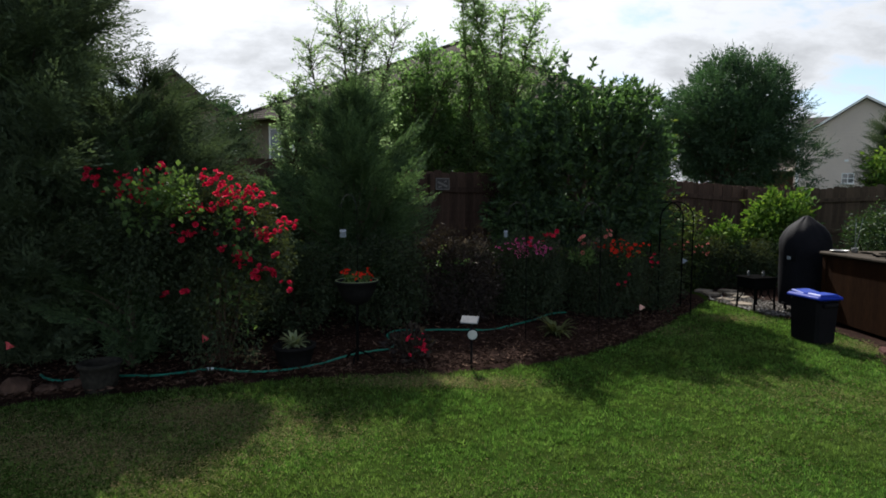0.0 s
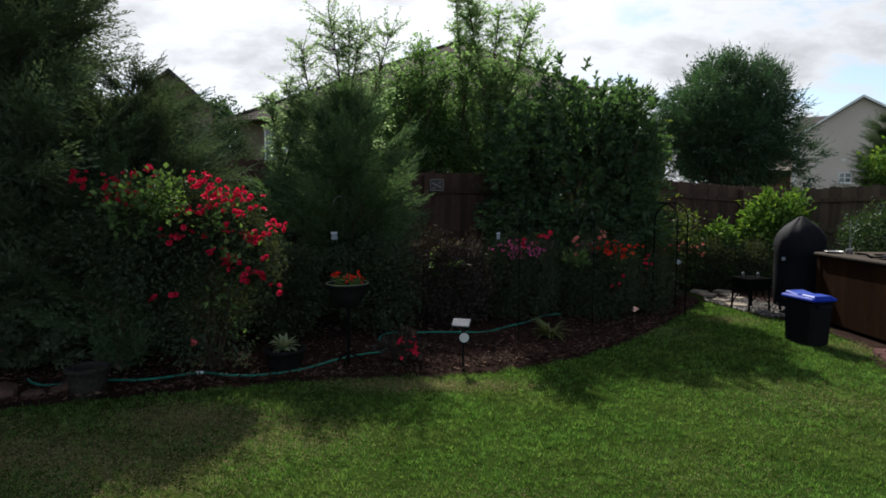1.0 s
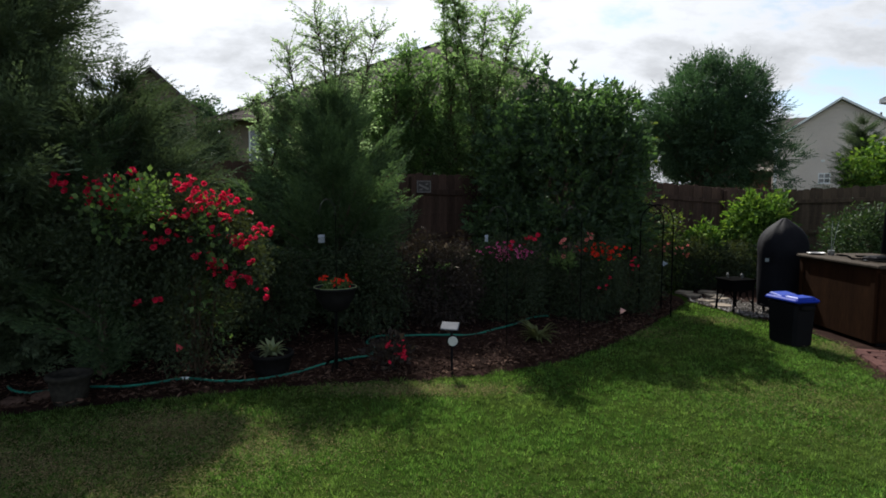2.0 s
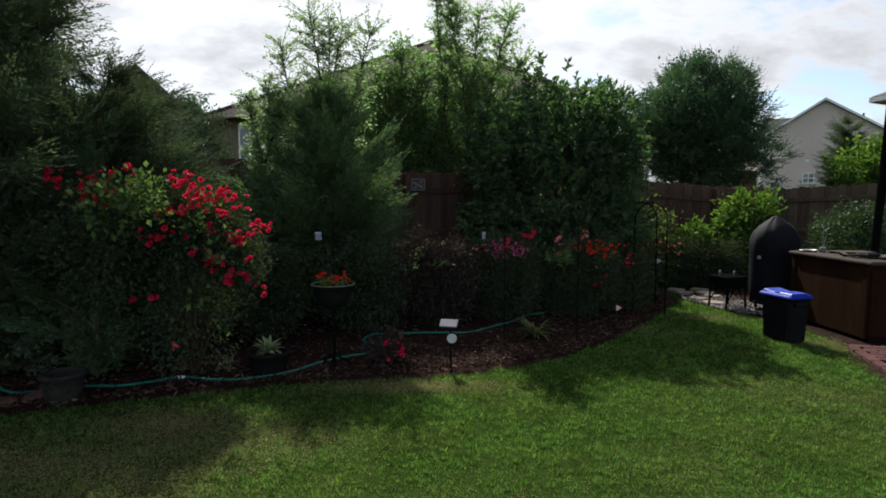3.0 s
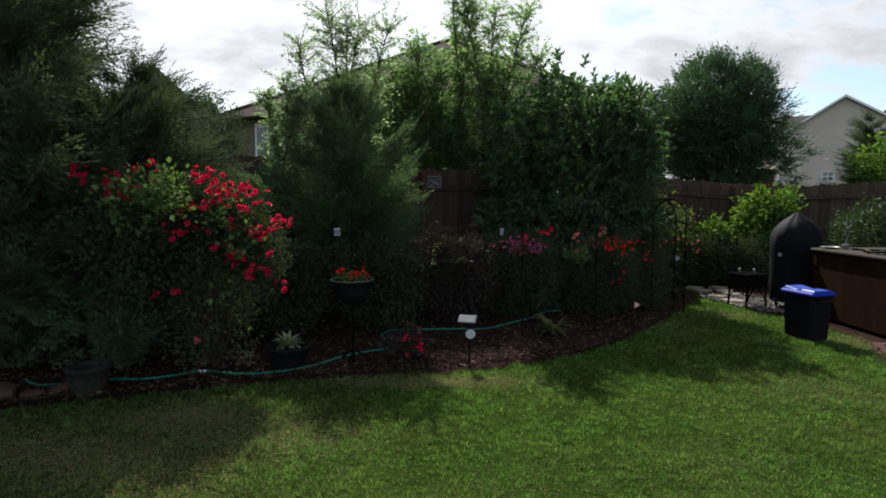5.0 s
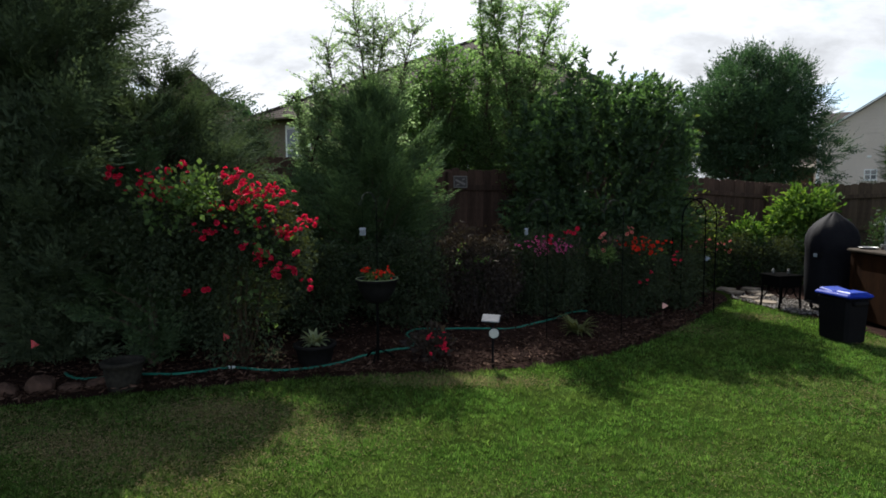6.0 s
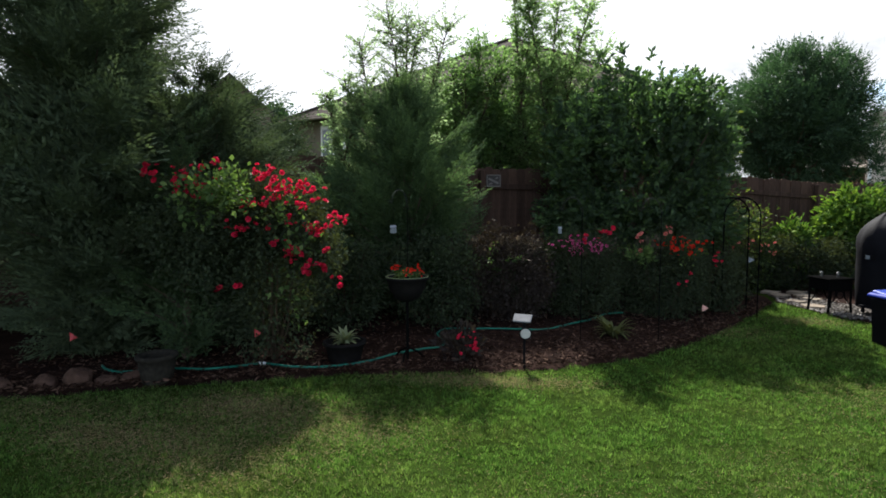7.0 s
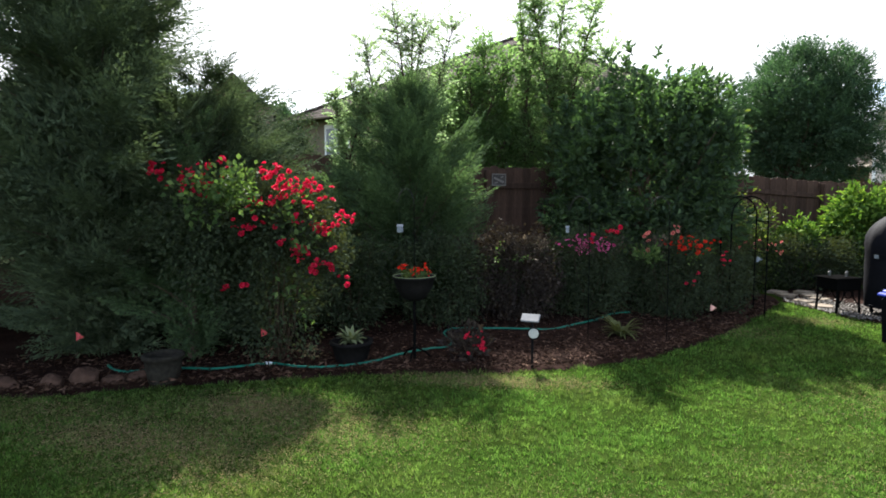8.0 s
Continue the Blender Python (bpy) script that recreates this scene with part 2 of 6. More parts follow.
M_SHINGLE_DARK = surface("dark_roof_shingle", (0.045, 0.035, 0.032), (0.095, 0.075, 0.068), 0.95, 18, 1.2, 0.5)
M_SIDING = surface("pale_siding", (0.52, 0.435, 0.365), (0.62, 0.525, 0.45), 0.6, 20, 0.6, 0.1)
M_SIDING_TAN = surface("tan_siding", (0.125, 0.098, 0.07), (0.17, 0.138, 0.10), 0.7, 20, 0.8, 0.1, spec=0.1)
M_BRICKWALL = surface("far_brick", (0.10, 0.05, 0.036), (0.18, 0.095, 0.07), 0.9, 12, 1.5, 0.3)
M_TRIM = surface("white_trim", (0.68, 0.67, 0.64), (0.8, 0.79, 0.77), 0.5, 20, 2, 0.05)
M_SHUTTER = plain("shutter_paint", (0.03, 0.035, 0.05), 0.5)
M_GLASS = plain("window_glass", (0.04, 0.05, 0.06), 0.05, 0.0, 0.9)
M_GLASS.node_tree.nodes["Principled BSDF"].inputs["Roughness"].default_value = 0.05
M_IRON = plain("black_iron", (0.006, 0.006, 0.006), 0.9, 0.0, 0.0)
M_HOOK = plain("worn_black_iron", (0.012, 0.012, 0.012), 0.28, 0.0, 0.45)
M_BLACKPLASTIC = surface("black_plastic", (0.004, 0.004, 0.005), (0.009, 0.009, 0.010), 0.6, 80, 6, 0.1, spec=0.06)
M_BLUE = surface("blue_plastic", (0.005, 0.018, 0.22), (0.008, 0.032, 0.31), 0.55, 50, 6, 0.03, spec=0.12)
M_BLUE_GLOSS = surface("shiny_blue_plastic", (0.008, 0.03, 0.27), (0.012, 0.045, 0.36), 0.3, 50, 6, 0.03, spec=0.5)
M_COVER = surface("black_vinyl_cover", (0.004, 0.004, 0.006), (0.009, 0.009, 0.012), 0.75, 35, 6, 0.3, spec=0.09)
M_COUNTER = surface("stained_wood", (0.010, 0.0042, 0.0023), (0.031, 0.0135, 0.006), 0.85, 30, 2, 0.2, stretch=(3, 3, 0.3), spec=0.03)
M_STONETOP = surface("stone_top", (0.026, 0.021, 0.016), (0.07, 0.056, 0.044), 0.8, 60, 5, 0.1, spec=0.05)
M_CONCRETE = surface("patio_stone", (0.17, 0.14, 0.108), (0.31, 0.26, 0.205), 0.9, 30, 2.5, 0.4, per_object=0.5, spec=0.1)
M_GRAVEL = leaf_matter("gravel", (0.045, 0.038, 0.032), (0.12, 0.108, 0.095), (0.34, 0.32, 0.30), 0.0, 0.85)
M_DARKSLAB = surface("dark_slab", (0.035, 0.03, 0.028), (0.075, 0.066, 0.06), 0.85, 30, 4, 0.3, spec=0.1)
M_PAVER = surface("red_paver", (0.045, 0.02, 0.018), (0.095, 0.042, 0.036), 0.9, 40, 4, 0.5, per_object=0.3, spec=0.1)
M_ROCK = surface("tan_rock", (0.034, 0.021, 0.016), (0.092, 0.056, 0.042), 0.95, 18, 3, 0.7, per_object=0.25, spec=0.05)
M_URN = surface("mossy_concrete", (0.014, 0.013, 0.011), (0.038, 0.035, 0.028), 0.95, 30, 4, 0.7, spec=0.05)
M_HOSE = plain("green_hose", (0.008, 0.14, 0.095), 0.45, 0.0, 0.3)
M_PANEL = surface("solar_panel", (0.10, 0.104, 0.115), (0.16, 0.164, 0.178), 0.35, 60, 8, 0.0)
M_LENS = plain("lamp_lens", (0.5, 0.5, 0.48), 0.3)
M_CLUMP = leaf_matter("clump_leaf", (0.042, 0.054, 0.022), (0.078, 0.092, 0.036), (0.15, 0.155, 0.07), 0.3, 0.6)
M_FLAG = plain("marker_flag", (0.42, 0.045, 0.05), 0.6)
M_FLAG_PALE = plain("faded_marker_flag", (0.75, 0.40, 0.33), 0.6)
M_WHITE = plain("white_plastic", (0.75, 0.77, 0.78), 0.4)
M_STRAW = leaf_matter("dry_straw", (0.15, 0.115, 0.065), (0.26, 0.205, 0.12), (0.38, 0.31, 0.19), 0.4, 0.8, spec=0.03, shine=(1.2, 1.15, 0.9))
M_FEEDER = surface("dull_white_plastic", (0.15, 0.175, 0.20), (0.25, 0.275, 0.30), 0.6, 30, 5, 0.05, spec=0.2)
M_PLAQUE = surface("weathered_plaque", (0.045, 0.04, 0.04), (0.10, 0.09, 0.088), 0.8, 40, 8, 0.2, spec=0.1)
M_PLAQUE_EDGE = surface("plaque_edge", (0.14, 0.13, 0.12), (0.24, 0.22, 0.21), 0.8, 40, 8, 0.2, spec=0.1)
M_STEEL = plain("steel", (0.25, 0.25, 0.25), 0.4, 0.9)
M_TERRACOTTA = surface("dark_pot", (0.006, 0.006, 0.006), (0.014, 0.013, 0.013), 0.85, 30, 5, 0.2, spec=0.05)


# ---- builders ----
class Shape:
    """Collects vertices and faces; turned into one mesh."""

    def __init__(self):
        self.co, self.faces, self.n = [], [], 0

    def add(self, co, faces):
        co = np.asarray(co, float).reshape(-1, 3)
        self.co.append(co)
        self.faces.append([tuple(i + self.n for i in f) for f in faces])
        self.n += len(co)
        return self

    def box(self, centre, size, turn=0.0, bevel=0.0, taper=1.0):
        x, y, z = (s / 2 for s in size)
        b = min(bevel, 0.45 * min(size))
        prof = [(-z, 1.0, b), (-z + b, 1.0, 0), (z - b, taper, 0), (z, taper, b)] if b else [(-z, 1.0, 0), (z, taper, 0)]
        rows = []
        for h, k, inset in prof:
            hx, hy = x * k - inset, y * k - inset
            c = b if b else 0
            if b:
                ring = [(-hx + c, -hy), (hx - c, -hy), (hx, -hy + c), (hx, hy - c), (hx - c, hy), (-hx + c, hy), (-hx, hy - c), (-hx, -hy + c)]
            else:
                ring = [(-hx, -hy), (hx, -hy), (hx, hy), (-hx, hy)]
            rows.append([(p, q, h) for p, q in ring])
        k = len(rows[0])
        ca, sa = math.cos(turn), math.sin(turn)
        co = [(centre[0] + p * ca - q * sa, centre[1] + p * sa + q * ca, centre[2] + h) for r in rows for p, q, h in r]
        faces = [tuple(reversed(range(k))), tuple(range(k * (len(rows) - 1), k * len(rows)))]
        for r in range(len(rows) - 1):
            faces += [(r * k + i, r * k + (i + 1) % k, (r + 1) * k + (i + 1) % k, (r + 1) * k + i) for i in range(k)]
        return self.add(co, faces)

    def tube(self, pts, radii, seg=8, cap=True):
        pts = [Vector(p) for p in pts]
        if not isinstance(radii, (list, tuple)):
            radii = [radii] * len(pts)
        co, faces = [], []
        side = None
        for i, p in enumerate(pts):
            d = (pts[min(i + 1, len(pts) - 1)] - pts[max(i - 1, 0)]).normalized()
            if side is None:
                side = d.orthogonal().normalized()
            side = (side - d * side.dot(d)).normalized()
            up = d.cross(side)
            for j in range(seg):
                a = 2 * math.pi * j / seg
                co.append(p + (side * math.cos(a) + up * math.sin(a)) * radii[i])
        for i in range(len(pts) - 1):
            faces += [(i * seg + j, i * seg + (j + 1) % seg, (i + 1) * seg + (j + 1) % seg, (i + 1) * seg + j) for j in range(seg)]
        if cap:
            faces += [tuple(reversed(range(seg))), tuple(range((len(pts) - 1) * seg, len(pts) * seg))]
        return self.add([tuple(c) for c in co], faces)

    def lathe(self, profile, centre=(0, 0, 0), seg=24, squash=(1, 1), wobble=0.0):
        co, faces = [], []
        for r, h in profile:
            for j in range(seg):
                a = 2 * math.pi * j / seg
                k = 1 + wobble * noise.noise((math.cos(a) * 2, math.sin(a) * 2, h * 3))
                co.append((centre[0] + r * k * math.cos(a) * squash[0], centre[1] + r * k * math.sin(a) * squash[1], centre[2] + h))
        for i in range(len(profile) - 1):
            faces += [(i * seg + j, i * seg + (j + 1) % seg, (i + 1) * seg + (j + 1) % seg, (i + 1) * seg + j) for j in range(seg)]
        faces += [tuple(reversed(range(seg))), tuple(range((len(profile) - 1) * seg, len(profile) * seg))]
        return self.add(co, faces)

    def prism(self, outline, z0, z1):
        k = len(outline)
        co = [(x, y, z0) for x, y in outline] + [(x, y, z1) for x, y in outline]
        faces = [tuple(reversed(range(k))), tuple(range(k, 2 * k))] + [(i, (i + 1) % k, k + (i + 1) % k, k + i) for i in range(k)]
        return self.add(co, faces)

    def mesh(self, name, smooth=False):
        me = bpy.data.meshes.new(name)
        me.from_pydata(np.concatenate(self.co).tolist(), [], [f for fs in self.faces for f in fs])
        if smooth:
            me.polygons.foreach_set("use_smooth", [True] * len(me.polygons))
        me.update()
        return me


def array_mesh(name, co, k):
    """Many loose faces of k corners each, from an array (faces, k, 3)."""
    n = len(co)
    me = bpy.data.meshes.new(name)
    me.vertices.add(n * k)
    me.vertices.foreach_set("co", np.ascontiguousarray(co, np.float32).ravel())
    me.loops.add(n * k)
    me.loops.foreach_set("vertex_index", np.arange(n * k, dtype=np.int32))
    me.polygons.add(n)
    me.polygons.foreach_set("loop_start", np.arange(0, n * k, k, dtype=np.int32))
    me.update(calc_edges=True)
    return me


def thing(name, at, label, category, group="", kind=""):
    ob = new(name)
    ob.empty_display_size = 0.1
    ob.location = at
    return tagged(ob, label, category, group, kind)


def part(name, me, material, parent, label=""):
    if isinstance(me, Shape):
        me = me.mesh(name)
    if not me.materials:
        me.materials.append(material)
    ob = new(name, me)
    ob.parent = parent
    return tagged(ob, label)


def whole(name, me, material, label, category, group="", kind="", at=(0, 0, 0)):
    if isinstance(me, Shape):
        me = me.mesh(name)
    me.materials.append(material)
    ob = new(name, me)
    ob.location = at
    return tagged(ob, label, category, group, kind)


def unit(a):
    return a / np.maximum(np.linalg.norm(a, axis=-1, keepdims=True), 1e-9)


def blades(base, along, length, width, fold=0.15, sag=0.0, facing=None):
    """Leaf quads: from base points along directions, pointed at both ends, folded on the midrib."""
    n = len(base)
    along = unit(along)
    side = unit(np.cross(along, rng.normal(size=(n, 3)) if facing is None else facing + rng.normal(0, 0.35, (n, 3))))
    nrm = np.cross(along, side)
    L, W = np.asarray(length).reshape(-1, 1), np.asarray(width).reshape(-1, 1)
    mid = base + along * L * 0.45 + nrm * L * fold
    tip = base + along * L - np.array([0, 0, 1.0]) * L * sag
    return np.stack([base, mid - side * W / 2, tip, mid + side * W / 2], 1)


def smooth01(t):
    t = np.clip(t, 0, 1)
    return t * t * (3 - 2 * t)


def rise(x, y):
    """The ground: level lawn, and a bed that climbs gently to the fence on its left-hand side."""
    return 0.36 * smooth01((np.asarray(y, float) - 5.3) / 3.7) * smooth01((3.5 - np.asarray(x, float)) / 6.5)


def on_ground(x, y, dz=0.0):
    return (x, y, float(rise(x, y)) + dz)


# ---- ground, lawn, bed, patio ----
EDGE_X = [-9.0, -5.5, -4.4, -3.8, -3.3, -3.07, -2.66, -2.28, -1.86, -1.44, -0.96, -0.48, 0.03, 0.55, 0.82, 1.12, 1.44, 1.82, 2.3, 2.95, 3.41, 3.9]
EDGE_Y = [2.6, 3.7, 4.1, 4.25, 4.36, 4.52, 4.63, 4.77, 4.9, 5.06, 5.14, 5.23, 5.29, 5.45, 5.58, 5.74, 5.96, 6.31, 6.84, 7.72, 8.39, 9.1]
SIDE_Y = [-8.0, 2.0, 3.5, 4.85, 6.0, 6.3, 7.2, 7.95, 9.15, 12.0]
SIDE_X = [0.5, 2.8, 3.4, 3.93, 4.3, 4.46, 4.5, 4.2, 3.93, 3.9]


def bed_edge(x):
    return np.interp(x, EDGE_X, EDGE_Y)


def lawn_side(y):
    return np.interp(y, SIDE_Y, SIDE_X)


def make_ground():
    far = np.array([60, 90, 150, 300, 700])
    xs = np.concatenate([-far[::-1], np.linspace(-36, 36, 145), far])
    ys = np.concatenate([-far[::-1], np.linspace(-36, 48, 169), far])
    X, Y = np.meshgrid(xs, ys)
    co = np.stack([X, Y, rise(X, Y)], -1).reshape(-1, 3)
    w = len(xs)
    i = (np.arange(len(ys) - 1)[:, None] * w + np.arange(w - 1)[None, :]).ravel()
    me = bpy.data.meshes.new("ground")
    me.from_pydata(co.tolist(), [], np.stack([i, i + 1, i + 1 + w, i + w], 1).tolist())
    whole("ground", me, M_THATCH, "level back-garden ground under short turf and thatch", "ground", kind="structure")


make_ground()


def make_bed():
    """Mulched bed from the lawn's edge to the fence, a little proud of the turf at its lip."""
    xs = np.linspace(-8.5, 3.9, 150)
    rows = np.linspace(0, 1, 40)
    co = []
    for x in xs:
        y0 = bed_edge(x) + 0.02 * math.sin(x * 9) + 0.015 * math.sin(x * 23)
        y1 = 9.35 + 0.5 * (x + 0.16)
        for r in rows:
            y = y0 + (y1 - y0) * r
            lift = 0.035 * smooth01(r * 12) + 0.02 * noise.noise((x * 3, y * 3, 0)) * min(1, r * 8)
            co.append((x, y, float(rise(x, y)) + 0.004 + float(lift)))
    k = len(rows)
    faces = [(a * k + b, (a + 1) * k + b, (a + 1) * k + b + 1, a * k + b + 1) for a in range(len(xs) - 1) for b in range(k - 1)]
    me = bpy.data.meshes.new("flower_bed")
    me.from_pydata(co, [], faces)
    me.polygons.foreach_set("use_smooth", [True] * len(faces))
    whole("flower_bed", me, M_SOIL, "dark mulched flower bed with a curved edge along the lawn", "flower bed", kind="structure")
    # loose chips of bark
    n = 21000
    x = rng.uniform(-4.6, 3.7, n)
    depth = rng.random(n) ** 1.6 * 3.2
    y = bed_edge(x) + 0.03 + depth
    keep = y < 9.3 + 0.5 * x
    x, y = x[keep], y[keep]
    n = len(x)
    p = np.stack([x, y, rise(x, y) + 0.045 + rng.uniform(-0.006, 0.012, n)], 1)
    d = rng.normal(size=(n, 3)) * (1, 1, 0.25)
    q = blades(p, d, rng.uniform(0.02, 0.085, n), rng.uniform(0.006, 0.018, n), 0.14)
    whole("bark_mulch", array_mesh("bark_mulch", q, 4), M_MULCH, "loose brown bark mulch strewn over the flower bed", "mulch", kind="stuff")


make_bed()


def make_grass():
    """Turf of small tufts: blades fan out from each tuft's heart, with single blades between."""
    tufts, per, loose = 74000, 8, 110000
    m = tufts + loose
    # more of them where the lawn is nearer
    y = 1.5 + 7.7 * rng.random(m) ** 1.5 + rng.normal(0, 0.12, m)
    x = rng.uniform(-1, 1, m) * (1.0 + 0.95 * y)
    tall = np.array([1 + 0.35 * noise.noise((a * 1.7, b * 1.7, 3)) + 0.75 * noise.noise((a * 9, b * 9, 1)) for a, b in zip(x[:tufts], y[:tufts])]) * rng.uniform(0.8, 1.2, tufts)
    ang = rng.uniform(0, 2 * math.pi, tufts * per)
    out = np.abs(rng.normal(0, 1, tufts * per))
    x = np.concatenate([np.repeat(x[:tufts], per) + np.cos(ang) * out * 0.009 * (0.7 + 0.1 * np.repeat(y[:tufts], per)), x[tufts:]])
    far = np.repeat(y[:tufts], per)
    y = np.concatenate([far + np.sin(ang) * out * 0.009 * (0.7 + 0.1 * far), y[tufts:]])
    h = np.concatenate([0.028 * np.repeat(tall, per) * rng.uniform(0.7, 1.15, tufts * per), 0.017 * rng.uniform(0.6, 1.25, loose)])
    lean = np.concatenate([0.15 + 0.5 * out, rng.uniform(0.3, 1.4, loose)])
    la = np.concatenate([ang + rng.normal(0, 0.5, tufts * per), rng.uniform(0, 2 * math.pi, loose)])
    n = len(x)
    keep = (y < bed_edge(x) + 0.03 * np.sin(x * 13) + rng.normal(0, 0.025, n)) & (x < lawn_side(y) + 0.05 + rng.normal(0, 0.035, n)) & (x > -6)
    x, y, h, lean, la = x[keep], y[keep], np.maximum(h[keep], 0.011), lean[keep], la[keep]
    n = len(x)
    h = h * (0.85 + 0.05 * y)
    w = rng.uniform(0.0013, 0.0027, n) * (0.72 + 0.13 * y)
    turn = rng.uniform(0, 2 * math.pi, n)
    s = np.stack([np.cos(turn), np.sin(turn), 0 * turn], 1) * w[:, None]
    tip = np.stack([np.cos(la) * lean * h, np.sin(la) * lean * h, h], 1)
    base = np.stack([x, y, rise(x, y) - 0.003], 1)
    co = np.stack([base - s, base + s, base + tip], 1)
    # coarser turf round and behind the camera, and out to the sides
    m = 160000
    x2, y2 = rng.uniform(-9, 8, m), rng.uniform(-7, 5.5, m)
    near = (y2 > 1.45 + rng.normal(0, 0.25, m)) & (np.abs(x2) < 0.9 + 0.93 * y2 + rng.normal(0, 0.2, m))
    keep = ~near & (y2 < bed_edge(x2)) & (x2 < lawn_side(y2))
    x2, y2 = x2[keep], y2[keep]
    m = len(x2)
    a2 = rng.uniform(0, 2 * math.pi, m)
    s2 = np.stack([np.cos(a2), np.sin(a2), 0 * a2], 1) * rng.uniform(0.003, 0.006, m)[:, None]
    t2 = np.stack([rng.normal(0, 0.03, m), rng.normal(0, 0.03, m), rng.uniform(0.025, 0.05, m)], 1)
    b2 = np.stack([x2, y2, rise(x2, y2) - 0.003], 1)
    co = np.concatenate([co, np.stack([b2 - s2, b2 + s2, b2 + t2], 1)])
    whole("lawn_grass", array_mesh("lawn_grass", co, 3), M_GRASS, "short mown green lawn grass with dry straw patches", "grass", kind="stuff")


make_grass()


def dry_patches():
    """Straw-coloured dead blades where the turf is worn."""
    spots = ((-2.41, 3.62, 0.4, 0.16, 3000), (-1.8, 4.25, 0.3, 0.16, 2600), (-1.2, 3.9, 0.45, 0.25, 3400), (-0.08, 4.98, 0.45, 0.1, 2600), (1.61, 3.5, 0.35, 0.25, 500), (-1.7, 3.3, 0.4, 0.2, 2200),
             (2.9, 4.7, 0.5, 0.4, 2000), (2.5, 7.0, 0.3, 0.25, 900), (4.35, 6.2, 0.2, 0.25, 1400), (-3.3, 4.0, 0.6, 0.15, 1600), (0.3, 2.9, 0.5, 0.3, 900), (3.7, 7.7, 0.25, 0.15, 900))
    P = np.concatenate([np.stack([rng.normal(x, sx, k), rng.normal(y, sy, k)], 1) for x, y, sx, sy, c3 in spots for k in (int(c3 * 2.6),)])
    P = P[(P[:, 1] < bed_edge(P[:, 0])) & (P[:, 0] < lawn_side(P[:, 1]) + 0.05)]
    n = len(P)
    base = np.stack([P[:, 0], P[:, 1], rise(P[:, 0], P[:, 1]) + rng.uniform(0.010, 0.034, n)], 1)
    d = rng.normal(size=(n, 3)) * (1, 1, 0.35)
    q = blades(base, d, rng.uniform(0.010, 0.024, n), rng.uniform(0.0014, 0.003, n), 0.1)
    whole("dry_grass", array_mesh("dry_grass", q, 4), M_STRAW, "dead straw-coloured grass in worn patches of the lawn", "dry grass", kind="stuff")


dry_patches()


# ---- fences ----
FENCE_DIR = math.atan(0.5)


def fence_y(x):
    return 9.4 + 0.5 * (x + 0.16)


def fence_top(x):
    return float(np.interp(x, [-9, -3.1, -0.16, 4.0, 6.0, 8.1], [2.2, 2.13, 2.0, 1.95, 1.84, 1.81]))


def picket_mesh(w, h):
    """A dog-eared board, foot at the origin."""
    s = Shape()
    e = 0.028
    out = [(-w / 2, 0), (w / 2, 0), (w / 2, h - e), (w / 2 - e, h), (-w / 2 + e, h), (-w / 2, h - e)]
    co = [(a, -0.009, b) for a, b in out] + [(a, 0.009, b) for a, b in out]
    k = len(out)
    s.add(co, [tuple(range(k)), tuple(reversed(range(k, 2 * k)))] + [((i + 1) % k, i, k + i, k + (i + 1) % k) for i in range(k)])
    me = s.mesh("picket")
    return me


def make_fence(name, start, step, count, top_at, turn, material, label, posts_every=17):
    f = thing(name, (start[0], start[1], 0), label, "fence", kind="structure")
    shared = [picket_mesh(0.147, 2.15), picket_mesh(0.149, 2.15), picket_mesh(0.145, 2.15)]
    for me in shared:
        me.materials.append(material)
    tops = []
    r = random.Random(name)
    for i in range(count):
        x, y = step[0] * i, step[1] * i
        top = top_at(start[0] + x, start[1] + y) + r.uniform(-0.018, 0.018)
        ob = part("picket", r.choice(shared), material, f)
        ob.matrix_basis = pose(x, y + r.uniform(-0.004, 0.004), top - 2.15, r.uniform(-0.4, 0.4), r.uniform(-0.1, 0.1), math.degrees(turn) + r.uniform(-1, 1))
        tops.append((x, y, top))
    # rails and posts on the garden side
    side = Vector((math.sin(turn), -math.cos(turn), 0))
    for drop in (0.28, 0.95, 1.62):
        for a in range(0, count - 1, posts_every):
            b = min(a + posts_every, count - 1)
            p, q = Vector(tops[a]), Vector(tops[b])
            s = Shape()
            length = (q - p).length
            s.box((0, 0, 0), (length, 0.038, 0.089), bevel=0.004)
            ob = part("rail", s, material, f)
            mid = (p + q) / 2 + side * 0.03 - Vector((0, 0, drop))
            ob.matrix_basis = Matrix.Translation(mid) @ (q - p).to_track_quat("X", "Z").to_matrix().to_4x4()
    for a in range(0, count, posts_every):
        p = Vector(tops[a]) + side * 0.096
        s = Shape().box((0, 0, -0.98), (0.089, 0.089, 2.16), bevel=0.006)
        ob = part("post", s, material, f)
        ob.matrix_basis = Matrix.Translation(p - Vector((0, 0, 0.14))) @ pose(0, 0, 0, 0, 0, math.degrees(turn))
    return f


STEP = 0.141
c, s_ = math.cos(FENCE_DIR), math.sin(FENCE_DIR)
COUNT_BACK = int((8.0 + 6.8) / (STEP * c))
make_fence("back_fence", (-6.8, fence_y(-6.8)), (STEP * c, STEP * s_), COUNT_BACK, lambda x, y: fence_top(x), FENCE_DIR, M_FENCE,
           "tall brown dog-eared wooden privacy fence behind the flower bed")
CORNER = (8.04, fence_y(8.04))
make_fence("side_fence", CORNER, (STEP * s_, -STEP * c), 62, lambda x, y: float(np.interp(y, [5, 11.3, 13.5], [1.97, 1.89, 1.81])), FENCE_DIR - math.pi / 2, M_FENCE_GREY,
           "weathered grey-brown wooden privacy fence with rails and posts")


